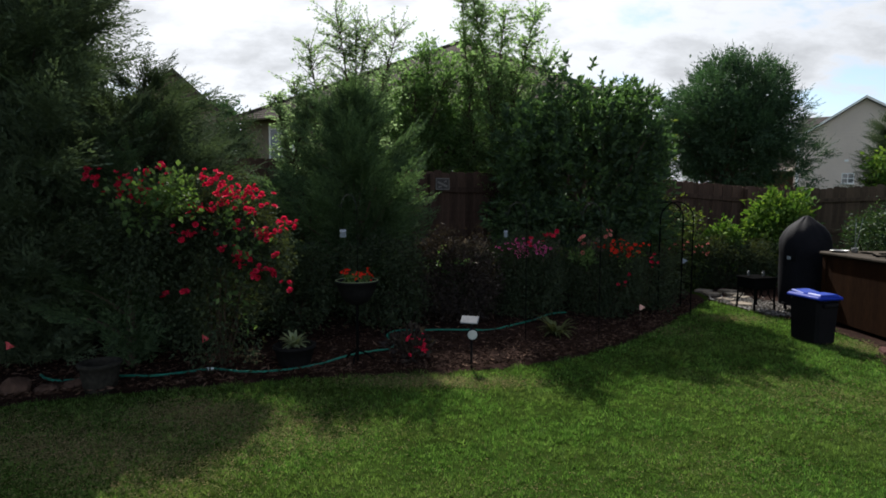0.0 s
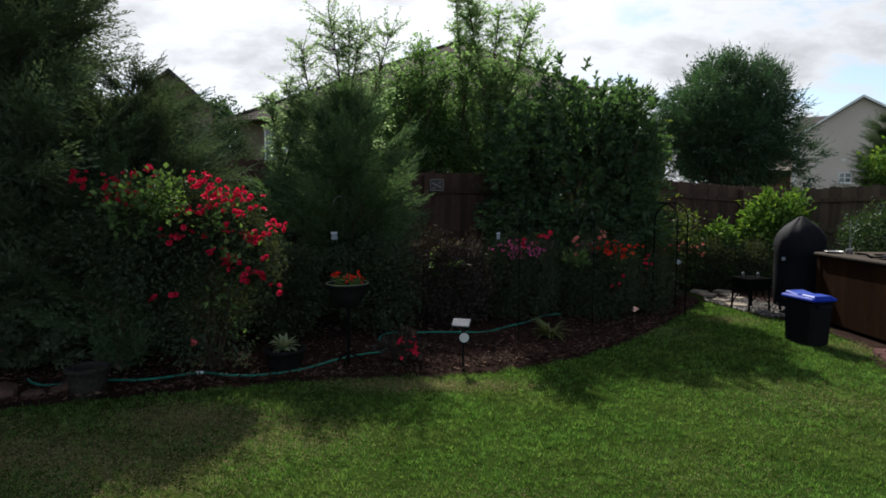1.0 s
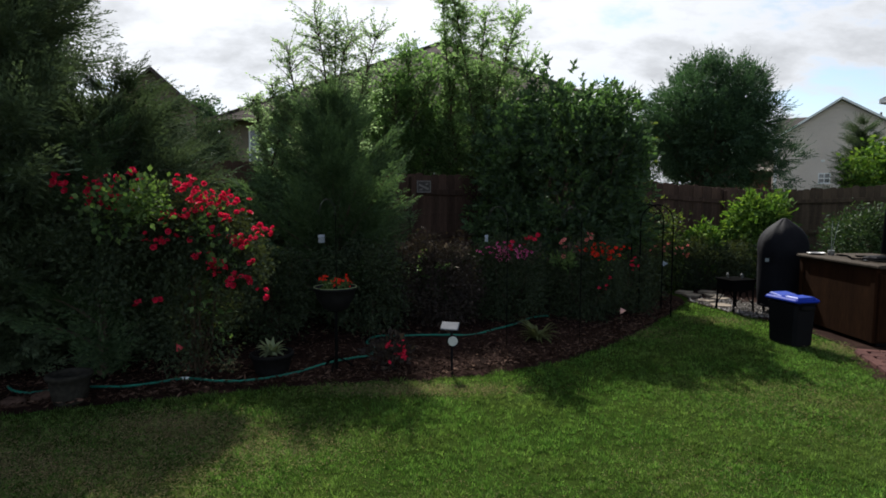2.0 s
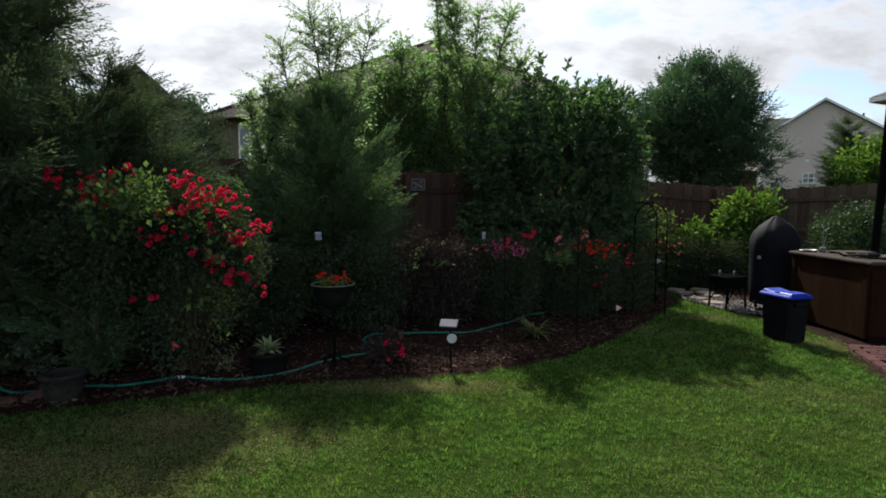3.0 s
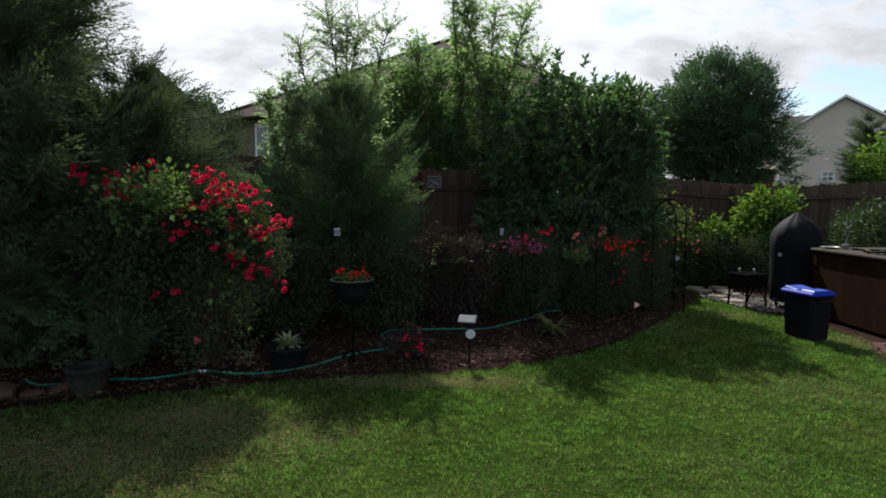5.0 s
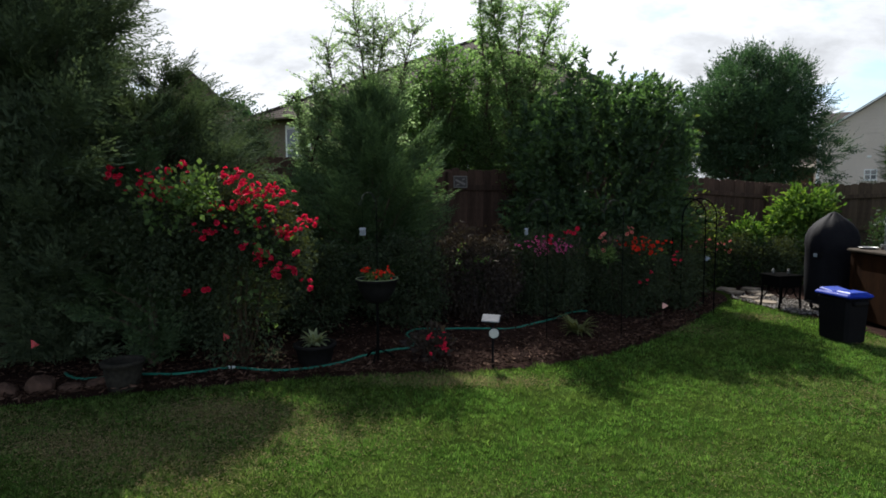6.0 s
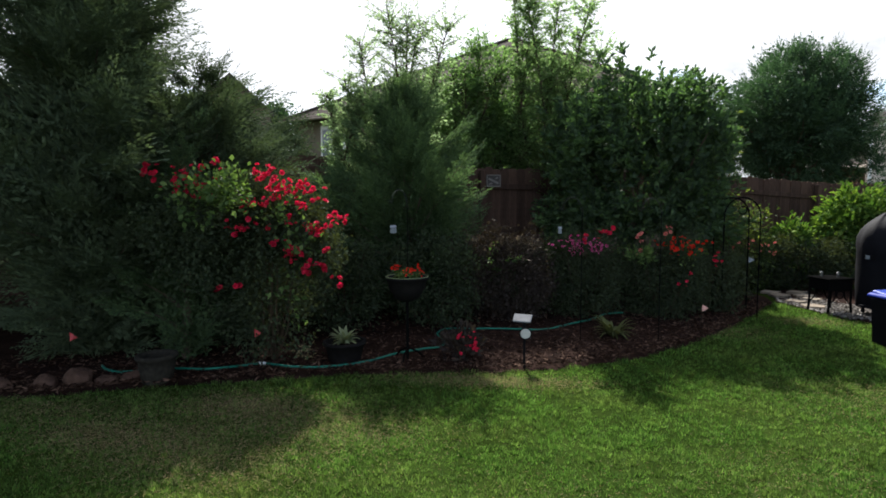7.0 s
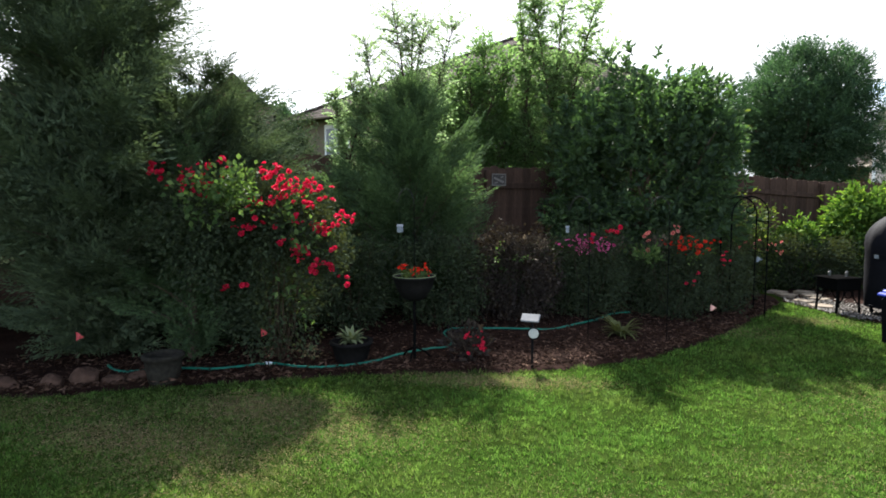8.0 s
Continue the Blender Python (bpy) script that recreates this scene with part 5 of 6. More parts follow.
def make_counter():
    k = thing("outdoor_counter", (4.72, 6.32, 0), "brown stained wooden outdoor counter cabinet", "counter")
    part("carcass", Shape().box((0.46, 0.66, 0.455), (0.88, 1.28, 0.81), bevel=0.006), M_COUNTER, k)
    part("plinth", Shape().box((0.48, 0.66, 0.03), (0.80, 1.2, 0.06), bevel=0.004), M_BLACKPLASTIC, k, "dark recessed plinth")
    part("side_panel", Shape().box((0.008, 0.66, 0.455), (0.02, 1.16, 0.79), bevel=0.002), M_COUNTER, k)
    for y in (0.045, 1.275):
        part("stile", Shape().box((0.004, y, 0.455), (0.03, 0.07, 0.80), bevel=0.004), M_COUNTER, k, "darker corner stile")
    for i in range(2):
        d = part("door", Shape().box((0.24 + i * 0.43, 0.01, 0.44), (0.41, 0.024, 0.74), bevel=0.008), M_COUNTER, k)
        part("knob", Shape().tube([(0.38 + i * 0.14, -0.002, 0.72), (0.38 + i * 0.14, -0.035, 0.72)], [0.012, 0.016], 10), M_WHITE, d, "pale round knob")
    top = thing("countertop", (4.72, 6.32, 0.862), "pale stone countertop on the wooden cabinet", "countertop")
    part("slab", Shape().box((0.45, 0.64, 0.02), (0.98, 1.42, 0.04), bevel=0.012), M_STONETOP, top)


make_counter()


def counter_clutter():
    z = 0.902
    t = thing("grill_tongs", (4.83, 6.85, z), "long black grill tongs lying on the counter", "tongs", "grill tools")
    for k in (-1, 1):
        part("arm", Shape().tube([(0, 0, 0.012), (0.01 * k, -0.2, 0.03), (0.03 * k, -0.45, 0.022)], [0.009, 0.011, 0.006], 6), M_IRON, t)
    part("pivot", Shape().lathe([(0.001, 0), (0.018, 0.002), (0.018, 0.024), (0.001, 0.026)], (0, 0, 0), 10), M_IRON, t)
    sp = thing("grill_spatula", (4.9, 6.62, z), "black-handled grill spatula lying on the counter", "spatula", "grill tools")
    part("handle", Shape().tube([(0, 0, 0.014), (0.03, -0.1, 0.02), (0.05, -0.24, 0.014)], 0.011, 6), M_IRON, sp)
    part("blade", Shape().box((-0.02, 0.1, 0.01), (0.08, 0.13, 0.006), bevel=0.002), M_STEEL, sp)
    tr = thing("foil_tray", (4.83, 7.5, z), "small shallow steel tray on the counter", "tray")
    part("dish", Shape().lathe([(0.001, 0.004), (0.07, 0.0), (0.10, 0.022), (0.105, 0.024), (0.102, 0.026), (0.066, 0.006), (0.001, 0.007)], (0, 0, 0), 16), M_STEEL, tr)
    sk = thing("skewer_pot", (4.95, 7.4, z), "steel pot holding two tall thin skewers", "pot")
    part("pot", Shape().lathe([(0.001, 0), (0.035, 0), (0.04, 0.06), (0.036, 0.06), (0.001, 0.058)], (0, 0, 0), 14), M_STEEL, sk)
    for a, b in ((0.03, 0.05), (0.09, 0.02)):
        part("skewer", Shape().tube([(0, 0, 0.02), (a, b, 0.42)], 0.003, 5), M_STEEL, sk)
    # curved grey tap-like piece, built as a gooseneck; it is no lamp
    tap = thing("tap_gooseneck", (5.25, 6.75, z), "small grey tap-like gooseneck on the counter", "lamp")
    part("base", Shape().lathe([(0.001, 0), (0.04, 0), (0.035, 0.015), (0.012, 0.02), (0.001, 0.021)], (0, 0, 0), 14), M_STEEL, tap)
    part("neck", Shape().tube([(0, 0, 0.015), (0.0, 0.0, 0.09), (0.02, 0.0, 0.15), (0.05, 0, 0.18)], 0.008, 6), M_STEEL, tap)
    part("head", Shape().lathe([(0.001, 0), (0.022, 0.004), (0.026, 0.045), (0.001, 0.05)], (0.055, 0, 0.165), 12), M_STEEL, tap)


counter_clutter()


def grill_tools():
    z = 0.902
    for x, y, a in ((4.95, 7.15, -20), (5.02, 6.45, 35), (5.3, 7.1, 70)):
        g = thing("grill_tool", (x, y, z), "long black grill tool lying on the countertop", "grill tool", "grill tools")
        g.rotation_euler = (0, 0, radians(a))
        part("handle", Shape().tube([(0, -0.2, 0.014), (0.01, -0.05, 0.022), (0, 0.08, 0.014)], [0.012, 0.011, 0.007], 6), M_IRON, g)
        part("head", Shape().box((0, 0.16, 0.012), (0.075, 0.12, 0.012), bevel=0.004), M_IRON, g)
    m = thing("grill_mitt", (5.1, 6.85, z), "crumpled dark grill mitt on the countertop", "mitt")
    part("cloth", Shape().lathe([(0.02, 0), (0.085, 0.004), (0.10, 0.025), (0.07, 0.045), (0.02, 0.05)], (0, 0, 0), 16, (1.5, 0.9), 0.5), M_COVER, m)


grill_tools()


def make_grill():
    g = thing("covered_grill", (4.83, 8.2, 0.02), "round kamado grill under a fitted black cover", "grill")
    prof = [(0.30, 0.10), (0.312, 0.12), (0.318, 0.35), (0.32, 0.6), (0.325, 0.80), (0.335, 0.90), (0.325, 1.0), (0.29, 1.09), (0.23, 1.165), (0.155, 1.225), (0.095, 1.265), (0.05, 1.3), (0.02, 1.316), (0.004, 1.32)]
    s = Shape().lathe([(r * 0.94, z) for r, z in prof], (0, 0, 0), 64, wobble=0.05)
    cover = s.mesh("cover", True)
    # loose folds gathered towards the tip and down the skirt
    for v in cover.vertices:
        a, r = math.atan2(v.co.y, v.co.x), math.hypot(v.co.x, v.co.y)
        fold = 0.005 * math.sin(a * 7 + 2.0 * v.co.z) * (1.3 if v.co.z > 0.95 else 0.8) + 0.003 * math.sin(a * 13 + 9 * v.co.z)
        if r > 0.03:
            v.co.x *= 1 + fold / r
            v.co.y *= 1 + fold / r
    part("cover", cover, M_COVER, g)
    part("hem", Shape().lathe([(0.275, 0.10), (0.296, 0.105), (0.296, 0.135), (0.28, 0.14)], (0, 0, 0), 40), M_COVER, g)
    badge = part("badge", Shape().box((-0.268, -0.15, 0.75), (0.012, 0.12, 0.065), turn=radians(28), bevel=0.004), M_BLACKPLASTIC, g, "small dark square badge")
    part("badge_mark", Shape().box((-0.288, -0.125, 0.752), (0.006, 0.05, 0.045), turn=radians(28), bevel=0.001), M_FEEDER, badge, "pale mark")
    for a in range(4):
        x, y = 0.22 * math.cos(a * math.pi / 2 + 0.7), 0.22 * math.sin(a * math.pi / 2 + 0.7)
        leg = part("leg", Shape().tube([(x, y, 0.05), (x * 0.95, y * 0.95, 0.3)], 0.018, 8), M_IRON, g)
        part("caster", Shape().tube([(x - 0.012, y, 0.025), (x + 0.012, y, 0.025)], 0.028, 12), M_BLACKPLASTIC, leg)


make_grill()


def make_bench():
    b = thing("patio_table", (4.28, 8.38, 0.03), "low black iron patio table with curled leg braces", "table")
    b.rotation_euler = (0, 0, radians(15))
    part("top", Shape().box((0, 0, 0.44), (0.38, 0.38, 0.024), bevel=0.01), M_IRON, b)
    part("apron", Shape().box((0, 0, 0.36), (0.34, 0.34, 0.135), bevel=0.006), M_IRON, b)
    for x in (-0.16, 0.16):
        for y in (-0.16, 0.16):
            part("leg", Shape().tube([(x * 1.04, y * 1.04, 0), (x, y, 0.15), (x, y, 0.40)], [0.016, 0.013, 0.013], 8), M_IRON, b)
    for y in (-0.16, 0.16):
        for sx in (-1, 1):
            pts = [(sx * (0.16 - 0.10 * math.sin(t * math.pi / 2)), y, 0.10 + 0.24 * (1 - math.cos(t * math.pi / 2)) + 0.02 * math.sin(t * 6)) for t in np.linspace(0, 1, 9)]
            part("brace", Shape().tube(pts, 0.008, 6), M_IRON, b, "curved iron brace")
        ring = [(0.05 * math.cos(a), y, 0.24 + 0.05 * math.sin(a)) for a in np.linspace(0, 2 * math.pi, 17)]
        part("scroll", Shape().tube(ring, 0.007, 6), M_IRON, b)
    for i, (x, y) in enumerate(((-0.09, 0.05), (0.08, -0.02))):
        j = thing("jar", (4.28 + x, 8.38 + y, 0.486), "small clear jar standing on the patio table", "jar", "jars on the table")
        part("glass", Shape().lathe([(0.001, 0), (0.018, 0), (0.02, 0.05), (0.012, 0.06), (0.012, 0.07), (0.001, 0.071)], (0, 0, 0), 14), M_STEEL, j)


make_bench()


def make_patio():
    p = thing("terrace", (0, 0, 0.0), "pale flagstone terrace with white pebbles along its edge", "terrace", kind="structure")
    outline = [(3.95, 9.2), (4.12, 8.5), (4.22, 7.98), (4.5, 7.9), (4.5, 6.25), (6.6, 6.25), (6.75, 8.0), (6.3, 10.6), (4.6, 10.4)]
    part("bed", Shape().prism(outline, -0.05, 0.012), M_SOIL, p, "dark gritty bedding between the flagstones")
    r = random.Random(5)
    inside = lambda x, y: 4.2 < x < 6.2 and 8.05 < y < 10.2 and x > 4.22 + max(0, (8.6 - y)) * 0.12 - max(0, y - 8.4) * 0.2
    for i in range(9):
        for j in range(9):
            x, y = 3.9 + i * 0.33 + r.uniform(-0.05, 0.05), 8.15 + j * 0.30 + r.uniform(-0.05, 0.05)
            if not inside(x, y) or x - 4.15 > 0.42 * (y - 8.3):
                continue
            k = r.randint(4, 5)
            ring = [(0.185 * r.uniform(0.75, 1.1) * math.cos(2 * math.pi * a / k), 0.17 * r.uniform(0.75, 1.1) * math.sin(2 * math.pi * a / k)) for a in range(k)]
            ob = part("flagstone", Shape().prism(ring, 0.0, 0.035), M_CONCRETE, p)
            ob.location = (x, y, 0.008 + r.uniform(-0.003, 0.004))
    part("slab", Shape().prism([(4.52, 8.05), (4.98, 8.02), (5.3, 8.9), (4.78, 9.05), (4.6, 8.75)], -0.03, 0.0175), M_DARKSLAB, p, "dark worn stone slab")
    g = 700
    t = rng.random(g)
    ex, ey = np.interp(t, [0, 0.35, 0.7, 1.0], [3.97, 4.14, 4.24, 4.62]), np.interp(t, [0, 0.35, 0.7, 1.0], [9.15, 8.5, 8.0, 7.85])
    x, y = ex + np.abs(rng.normal(0, 0.10, g)) + 0.02, ey + rng.normal(0.05, 0.10, g)
    lx, ly = rng.normal(4.45, 0.17, 1100), rng.normal(8.85, 0.28, 1100)
    ok = lx > 4.12 + 0.1 * (8.5 - ly)
    x, y = np.concatenate([x, lx[ok]]), np.concatenate([y, ly[ok]])
    co = np.stack([x, y, np.full(len(x), 0.018)], 1)
    s = Shape()
    for a in co:
        k = rng.uniform(0.01, 0.03)
        s.add(a + np.array([(k, 0, 0), (-0.4 * k, k, 0), (-0.7 * k, -0.7 * k, 0), (0.1 * k, 0, 0.9 * k)]), [(0, 1, 3), (1, 2, 3), (2, 0, 3)])
    whole("pebbles", s, M_GRAVEL, "white and grey pebbles along the terrace and under the table", "pebbles", kind="stuff")


make_patio()


def make_pavers():
    p = thing("paved_path", (0, 0, 0), "dark red brick pavers beside the lawn", "paving", kind="structure")
    part("sand", Shape().prism([(0.6, -7.5), (1.75, -2.0), (2.85, 2.1), (3.25, 3.5), (3.8, 4.85), (4.22, 5.95), (4.45, 6.22), (8, 6.22), (8, -7.5)], -0.05, 0.006), M_SOIL, p)
    me = Shape().box((0, 0, 0.022), (0.194, 0.095, 0.045), bevel=0.006).mesh("brick")
    me.materials.append(M_PAVER)
    r = random.Random(3)
    n = 0
    a = radians(22)
    for j in range(30):
        for i in range(14):
            u, v = i * 0.2 + (0.1 if j % 2 else 0), j * 0.101
            x, y = 3.75 + u * math.cos(a) + (v - 1.2) * 0.40, 4.85 + (v - 1.2) * 0.93 - u * 0.40
            if x < lawn_side(y) + 0.13 or y > 6.15 or y < 3.6 or x > 5.4 or n >= 290:
                continue
            ob = part("brick", me, M_PAVER, p)
            ob.matrix_basis = pose(x, y, 0.0 + r.uniform(-0.004, 0.004), r.uniform(-1, 1), r.uniform(-1, 1), -23.5 + r.uniform(-1, 1))
            n += 1
    # the paving goes on beside and behind the camera
    rest = Shape()
    for j in range(-96, 30):
        for i in range(-2, 26):
            u, v = i * 0.2 + (0.1 if j % 2 else 0), j * 0.101
            x, y = 3.75 + u * math.cos(a) + (v - 1.2) * 0.40, 4.85 + (v - 1.2) * 0.93 - u * 0.40
            if float(lawn_side(y)) + 0.13 < x < 7.5 and -7.0 < y < 6.15 and (j < 0 or x > 5.4 or y < 3.6):
                rest.box((x, y, 0.021 + r.uniform(-0.003, 0.003)), (0.19, 0.092, 0.045), turn=a * -1.07)
    tagged(part("more_bricks", rest, M_PAVER, p), kind="stuff")
    # a header course follows the lawn's edge
    y = -6.5
    while y < 6.1:
        dx = float(lawn_side(y + 0.05) - lawn_side(y - 0.05)) / 0.1
        ob = part("brick", me, M_PAVER, p)
        ob.matrix_basis = pose(float(lawn_side(y)) + 0.075, y, r.uniform(-0.003, 0.005), r.uniform(-1, 1), r.uniform(-1, 1), 90 - math.degrees(math.atan(dx)) + r.uniform(-1.5, 1.5))
        y += 0.2 / math.hypot(1, dx)


make_pavers()


def soil_strip():
    whole("soil_strip", Shape().prism([(4.46, 6.2), (4.74, 6.2), (4.74, 7.95), (4.4, 7.9), (4.52, 7.2)], -0.03, 0.014), M_SOIL, "bare soil strip along the foot of the counter", "soil", kind="structure")


soil_strip()


def make_hose():
    pts = [(-3.5, 4.98), (-3.36, 4.86), (-3.2, 4.85), (-2.9, 4.95), (-2.48, 4.98), (-2.14, 5.21), (-1.85, 5.12), (-1.57, 5.12), (-1.24, 5.34), (-0.98, 5.62), (-0.75, 5.78), (-0.6, 5.9), (-0.58, 6.08), (-0.68, 6.28),
           (-0.6, 6.5), (-0.3, 6.52), (0.2, 6.57), (0.45, 6.62), (0.67, 6.78), (0.88, 6.98), (1.05, 7.2), (1.25, 7.45), (1.5, 7.6)]
    P = [Vector(on_ground(x, y, 0.052)) for x, y in pts]
    fine = []
    for i in range(len(P) - 1):
        a, b, c, d = P[max(i - 1, 0)], P[i], P[i + 1], P[min(i + 2, len(P) - 1)]
        for k in range(7):
            t = k / 7
            fine.append(0.5 * ((2 * b) + (c - a) * t + (2 * a - 5 * b + 4 * c - d) * t * t + (3 * b - a - 3 * c + d) * t ** 3) + Vector((0, 0, 0.006 * math.sin(i * 2.1 + t * 3))))
    h = thing("garden_hose", (0, 0, 0), "green garden hose snaking along the flower bed", "hose")
    part("tube", Shape().tube(fine, 0.0108, 8).mesh("tube", True), M_HOSE, h)
    part("coupling", Shape().tube([fine[35] - Vector((0.03, 0, 0)), fine[35], fine[36]], [0.013, 0.015, 0.012], 10), M_WHITE, h, "white hose coupling")


make_hose()


def solar_spot():
    x, y = 0.2, 5.42
    l = thing("solar_spotlight", on_ground(x, y, 0.03), "solar spotlight on a stake with a tilted panel", "garden lamp")
    part("stake", Shape().tube([(0, 0, -0.1), (0.002, 0, 0.3), (0.0, 0.01, 0.4)], [0.009, 0.012, 0.012], 8), M_BLACKPLASTIC, l)
    panel = Shape().box((0, 0, 0), (0.165, 0.095, 0.016), bevel=0.005)
    ob = part("solar_panel", panel, M_PANEL, l, "grey tilted solar panel")
    ob.matrix_basis = pose(-0.015, 0.03, 0.42, 36, 0, -16)
    part("panel_back", Shape().box((-0.015, 0.04, 0.40), (0.1, 0.05, 0.03), bevel=0.006), M_BLACKPLASTIC, l)
    head = part("lamp_head", Shape().tube([(0.01, 0.08, 0.30), (0.01, -0.005, 0.295), (0.01, -0.03, 0.295)], [0.03, 0.052, 0.055], 20), M_BLACKPLASTIC, l, "round black lamp head")
    part("lens", Shape().tube([(0.01, -0.028, 0.295), (0.01, -0.036, 0.295)], [0.045, 0.042], 20), M_LENS, head, "pale round lens")


solar_spot()


def pot(name, at, r_top, r_foot, h, material, label, rim=0.02, seg=28, group=""):
    p = thing(name, at, label, "plant pot", group)
    part("body", Shape().lathe([(r_foot, 0), (r_foot * 1.02, 0.01), (r_top * 0.97, h - rim * 1.6), (r_top * 1.05, h - rim * 1.5), (r_top * 1.06, h), (r_top * 0.92, h), (r_top * 0.88, h - 0.05), (0.002, h - 0.05)], (0, 0, 0), seg).mesh("body", True), material, p)
    part("soil", Shape().lathe([(r_top * 0.87, h - 0.055), (r_top * 0.6, h - 0.035), (0.002, h - 0.03)], (0, 0, 0), seg), M_SOIL, p)
    return p


def hosta(parent, z, n, length, width, material, name="leaf", lift=0.9):
    for i in range(n):
        a = 2 * math.pi * i / n + rng.uniform(-0.3, 0.3)
        k = rng.uniform(0.7, 1.15)
        L, W = length * k, width * k
        up = rng.uniform(0.5, 1.1) * lift
        s = Shape()
        rows = []
        for j in range(6):
            t = j / 5
            w = W * math.sin(math.pi * (0.08 + 0.92 * t) ** 0.8) * 0.5 + 0.001
            r, hgt = L * t * 0.85, L * (up * t - 0.75 * t * t)
            rows += [(r, -w, hgt + 0.25 * w), (r, 0, hgt), (r, w, hgt + 0.25 * w)]
        s.add(rows, [(3 * j + q, 3 * j + 3 + q, 3 * j + 4 + q, 3 * j + 1 + q) for j in range(5) for q in (0, 1)])
        ob = part(name, s.mesh(name, True), material, parent)
        ob.matrix_basis = pose(0.01 * math.cos(a), 0.01 * math.sin(a), z, 0, 0, math.degrees(a))


black = pot("planter", on_ground(-1.43, 5.42, 0.03), 0.185, 0.14, 0.19, M_TERRACOTTA, "round black plastic planter with a variegated hosta")
hosta(black, 0.16, 40, 0.15, 0.038, M_HOSTA, lift=1.3)
hosta(black, 0.17, 24, 0.12, 0.034, M_HOSTA, lift=1.9)

urn = thing("stone_planter", on_ground(-2.83, 4.74, 0.0), "empty weathered round concrete planter on the bed's edge", "planter")
part("body", Shape().lathe([(0.105, 0), (0.12, 0.02), (0.138, 0.14), (0.142, 0.195), (0.158, 0.205), (0.166, 0.225), (0.160, 0.24), (0.13, 0.244), (0.122, 0.22), (0.12, 0.16), (0.112, 0.05), (0.002, 0.045)], (0, 0, 0), 30, wobble=0.03).mesh("body", True), M_URN, urn)
part("soil", Shape().lathe([(0.111, 0.06), (0.06, 0.068), (0.002, 0.065)], (0, 0, 0), 20), M_SOIL, urn)


def flower_stand():
    """A bowl of red geraniums on a slim iron stand."""
    at = on_ground(-0.86, 5.5, 0.03)
    b = thing("flower_bowl", at, "dark bowl of red geraniums raised on an iron stand", "planter")
    z = 0.55
    part("bowl", Shape().lathe([(0.05, z), (0.11, z + 0.03), (0.165, z + 0.12), (0.185, z + 0.2), (0.197, z + 0.205), (0.198, z + 0.225), (0.18, z + 0.225), (0.165, z + 0.19), (0.002, z + 0.18)], (0, 0, 0), 30).mesh("bowl", True), M_TERRACOTTA, b)
    part("rim", Shape().tube([(0.192 * math.cos(a), 0.192 * math.sin(a), z + 0.226) for a in np.linspace(0, 2 * math.pi, 33)], 0.0045, 6), M_HOSTA, b, "pale rim")
    part("stand", Shape().tube([(0, 0, 0), (0, 0, z)], 0.014, 8), M_IRON, b)
    for k in range(3):
        a = k * 2.094 + 0.4
        part("foot", Shape().tube([(0, 0, 0.12), (0.1 * math.cos(a), 0.1 * math.sin(a), 0.07), (0.17 * math.cos(a), 0.17 * math.sin(a), 0.0)], 0.009, 6), M_IRON, b)
    q, _ = crown_quads((0.15, 0.15, 0.03), 12, 12, 0.04, 0.8, 0.022, shell=(0.1, 1.0))
    part("foliage", array_mesh("foliage", q + np.array([0, 0, z + 0.235]), 4), M_MIDLEAF, b)
    blooms(b, [(-0.1, -0.05, z + 0.3), (-0.08, -0.08, z + 0.32), (-0.02, -0.06, z + 0.27), (0.03, -0.05, z + 0.29), (0.05, -0.1, z + 0.28), (0.11, -0.02, z + 0.31), (0.14, -0.05, z + 0.27)], 0.025, M_SCARLET, "red geranium", (4, 7), 0.016)


flower_stand()


def ground_plant(at, radii, clumps, leaf, material, label, flowers=0):
    p = thing("bedding_plant", at, label, "plant", "bedding plants")
    q, _ = crown_quads(radii, clumps, 12, leaf, 0.36, 0.03, shell=(0.2, 1.0), upward=0.7)
    q = q + np.array([0, 0, radii[2] * 0.9])
    q[..., 2] = np.maximum(q[..., 2], 0.005)
    part("foliage", array_mesh("foliage", q, 4), material, p)
    for k in range(5):
        a = k * 1.26
        part("stem", Shape().tube([(0, 0, -0.02), (0.4 * radii[0] * math.cos(a), 0.4 * radii[1] * math.sin(a), radii[2] * 1.2)], [0.005, 0.003], 5), M_TWIG, p)
    if flowers:
        blooms(p, [(rng.uniform(-0.02, 0.16), rng.uniform(-0.16, 0.0), rng.uniform(0.1, 0.28)) for _ in range(flowers)], 0.034, M_RED, "red flower", (1, 3), 0.02)
    return p


ground_plant(on_ground(-0.36, 5.55, 0.03), (0.22, 0.18, 0.16), 40, 0.07, M_LORO, "small dark reddish plant with red flowers on the mulch", 11)
clump = thing("bedding_plant", on_ground(1.16, 6.5, 0.03), "small clump of pale-edged strappy leaves on the mulch", "plant", "bedding plants")
hosta(clump, 0.0, 60, 0.25, 0.03, M_CLUMP, lift=1.45)
ground_plant(on_ground(-1.85, 5.45, 0.03), (0.07, 0.06, 0.05), 4, 0.06, M_STRAW, "small dried-up plant with pale twigs on the mulch")


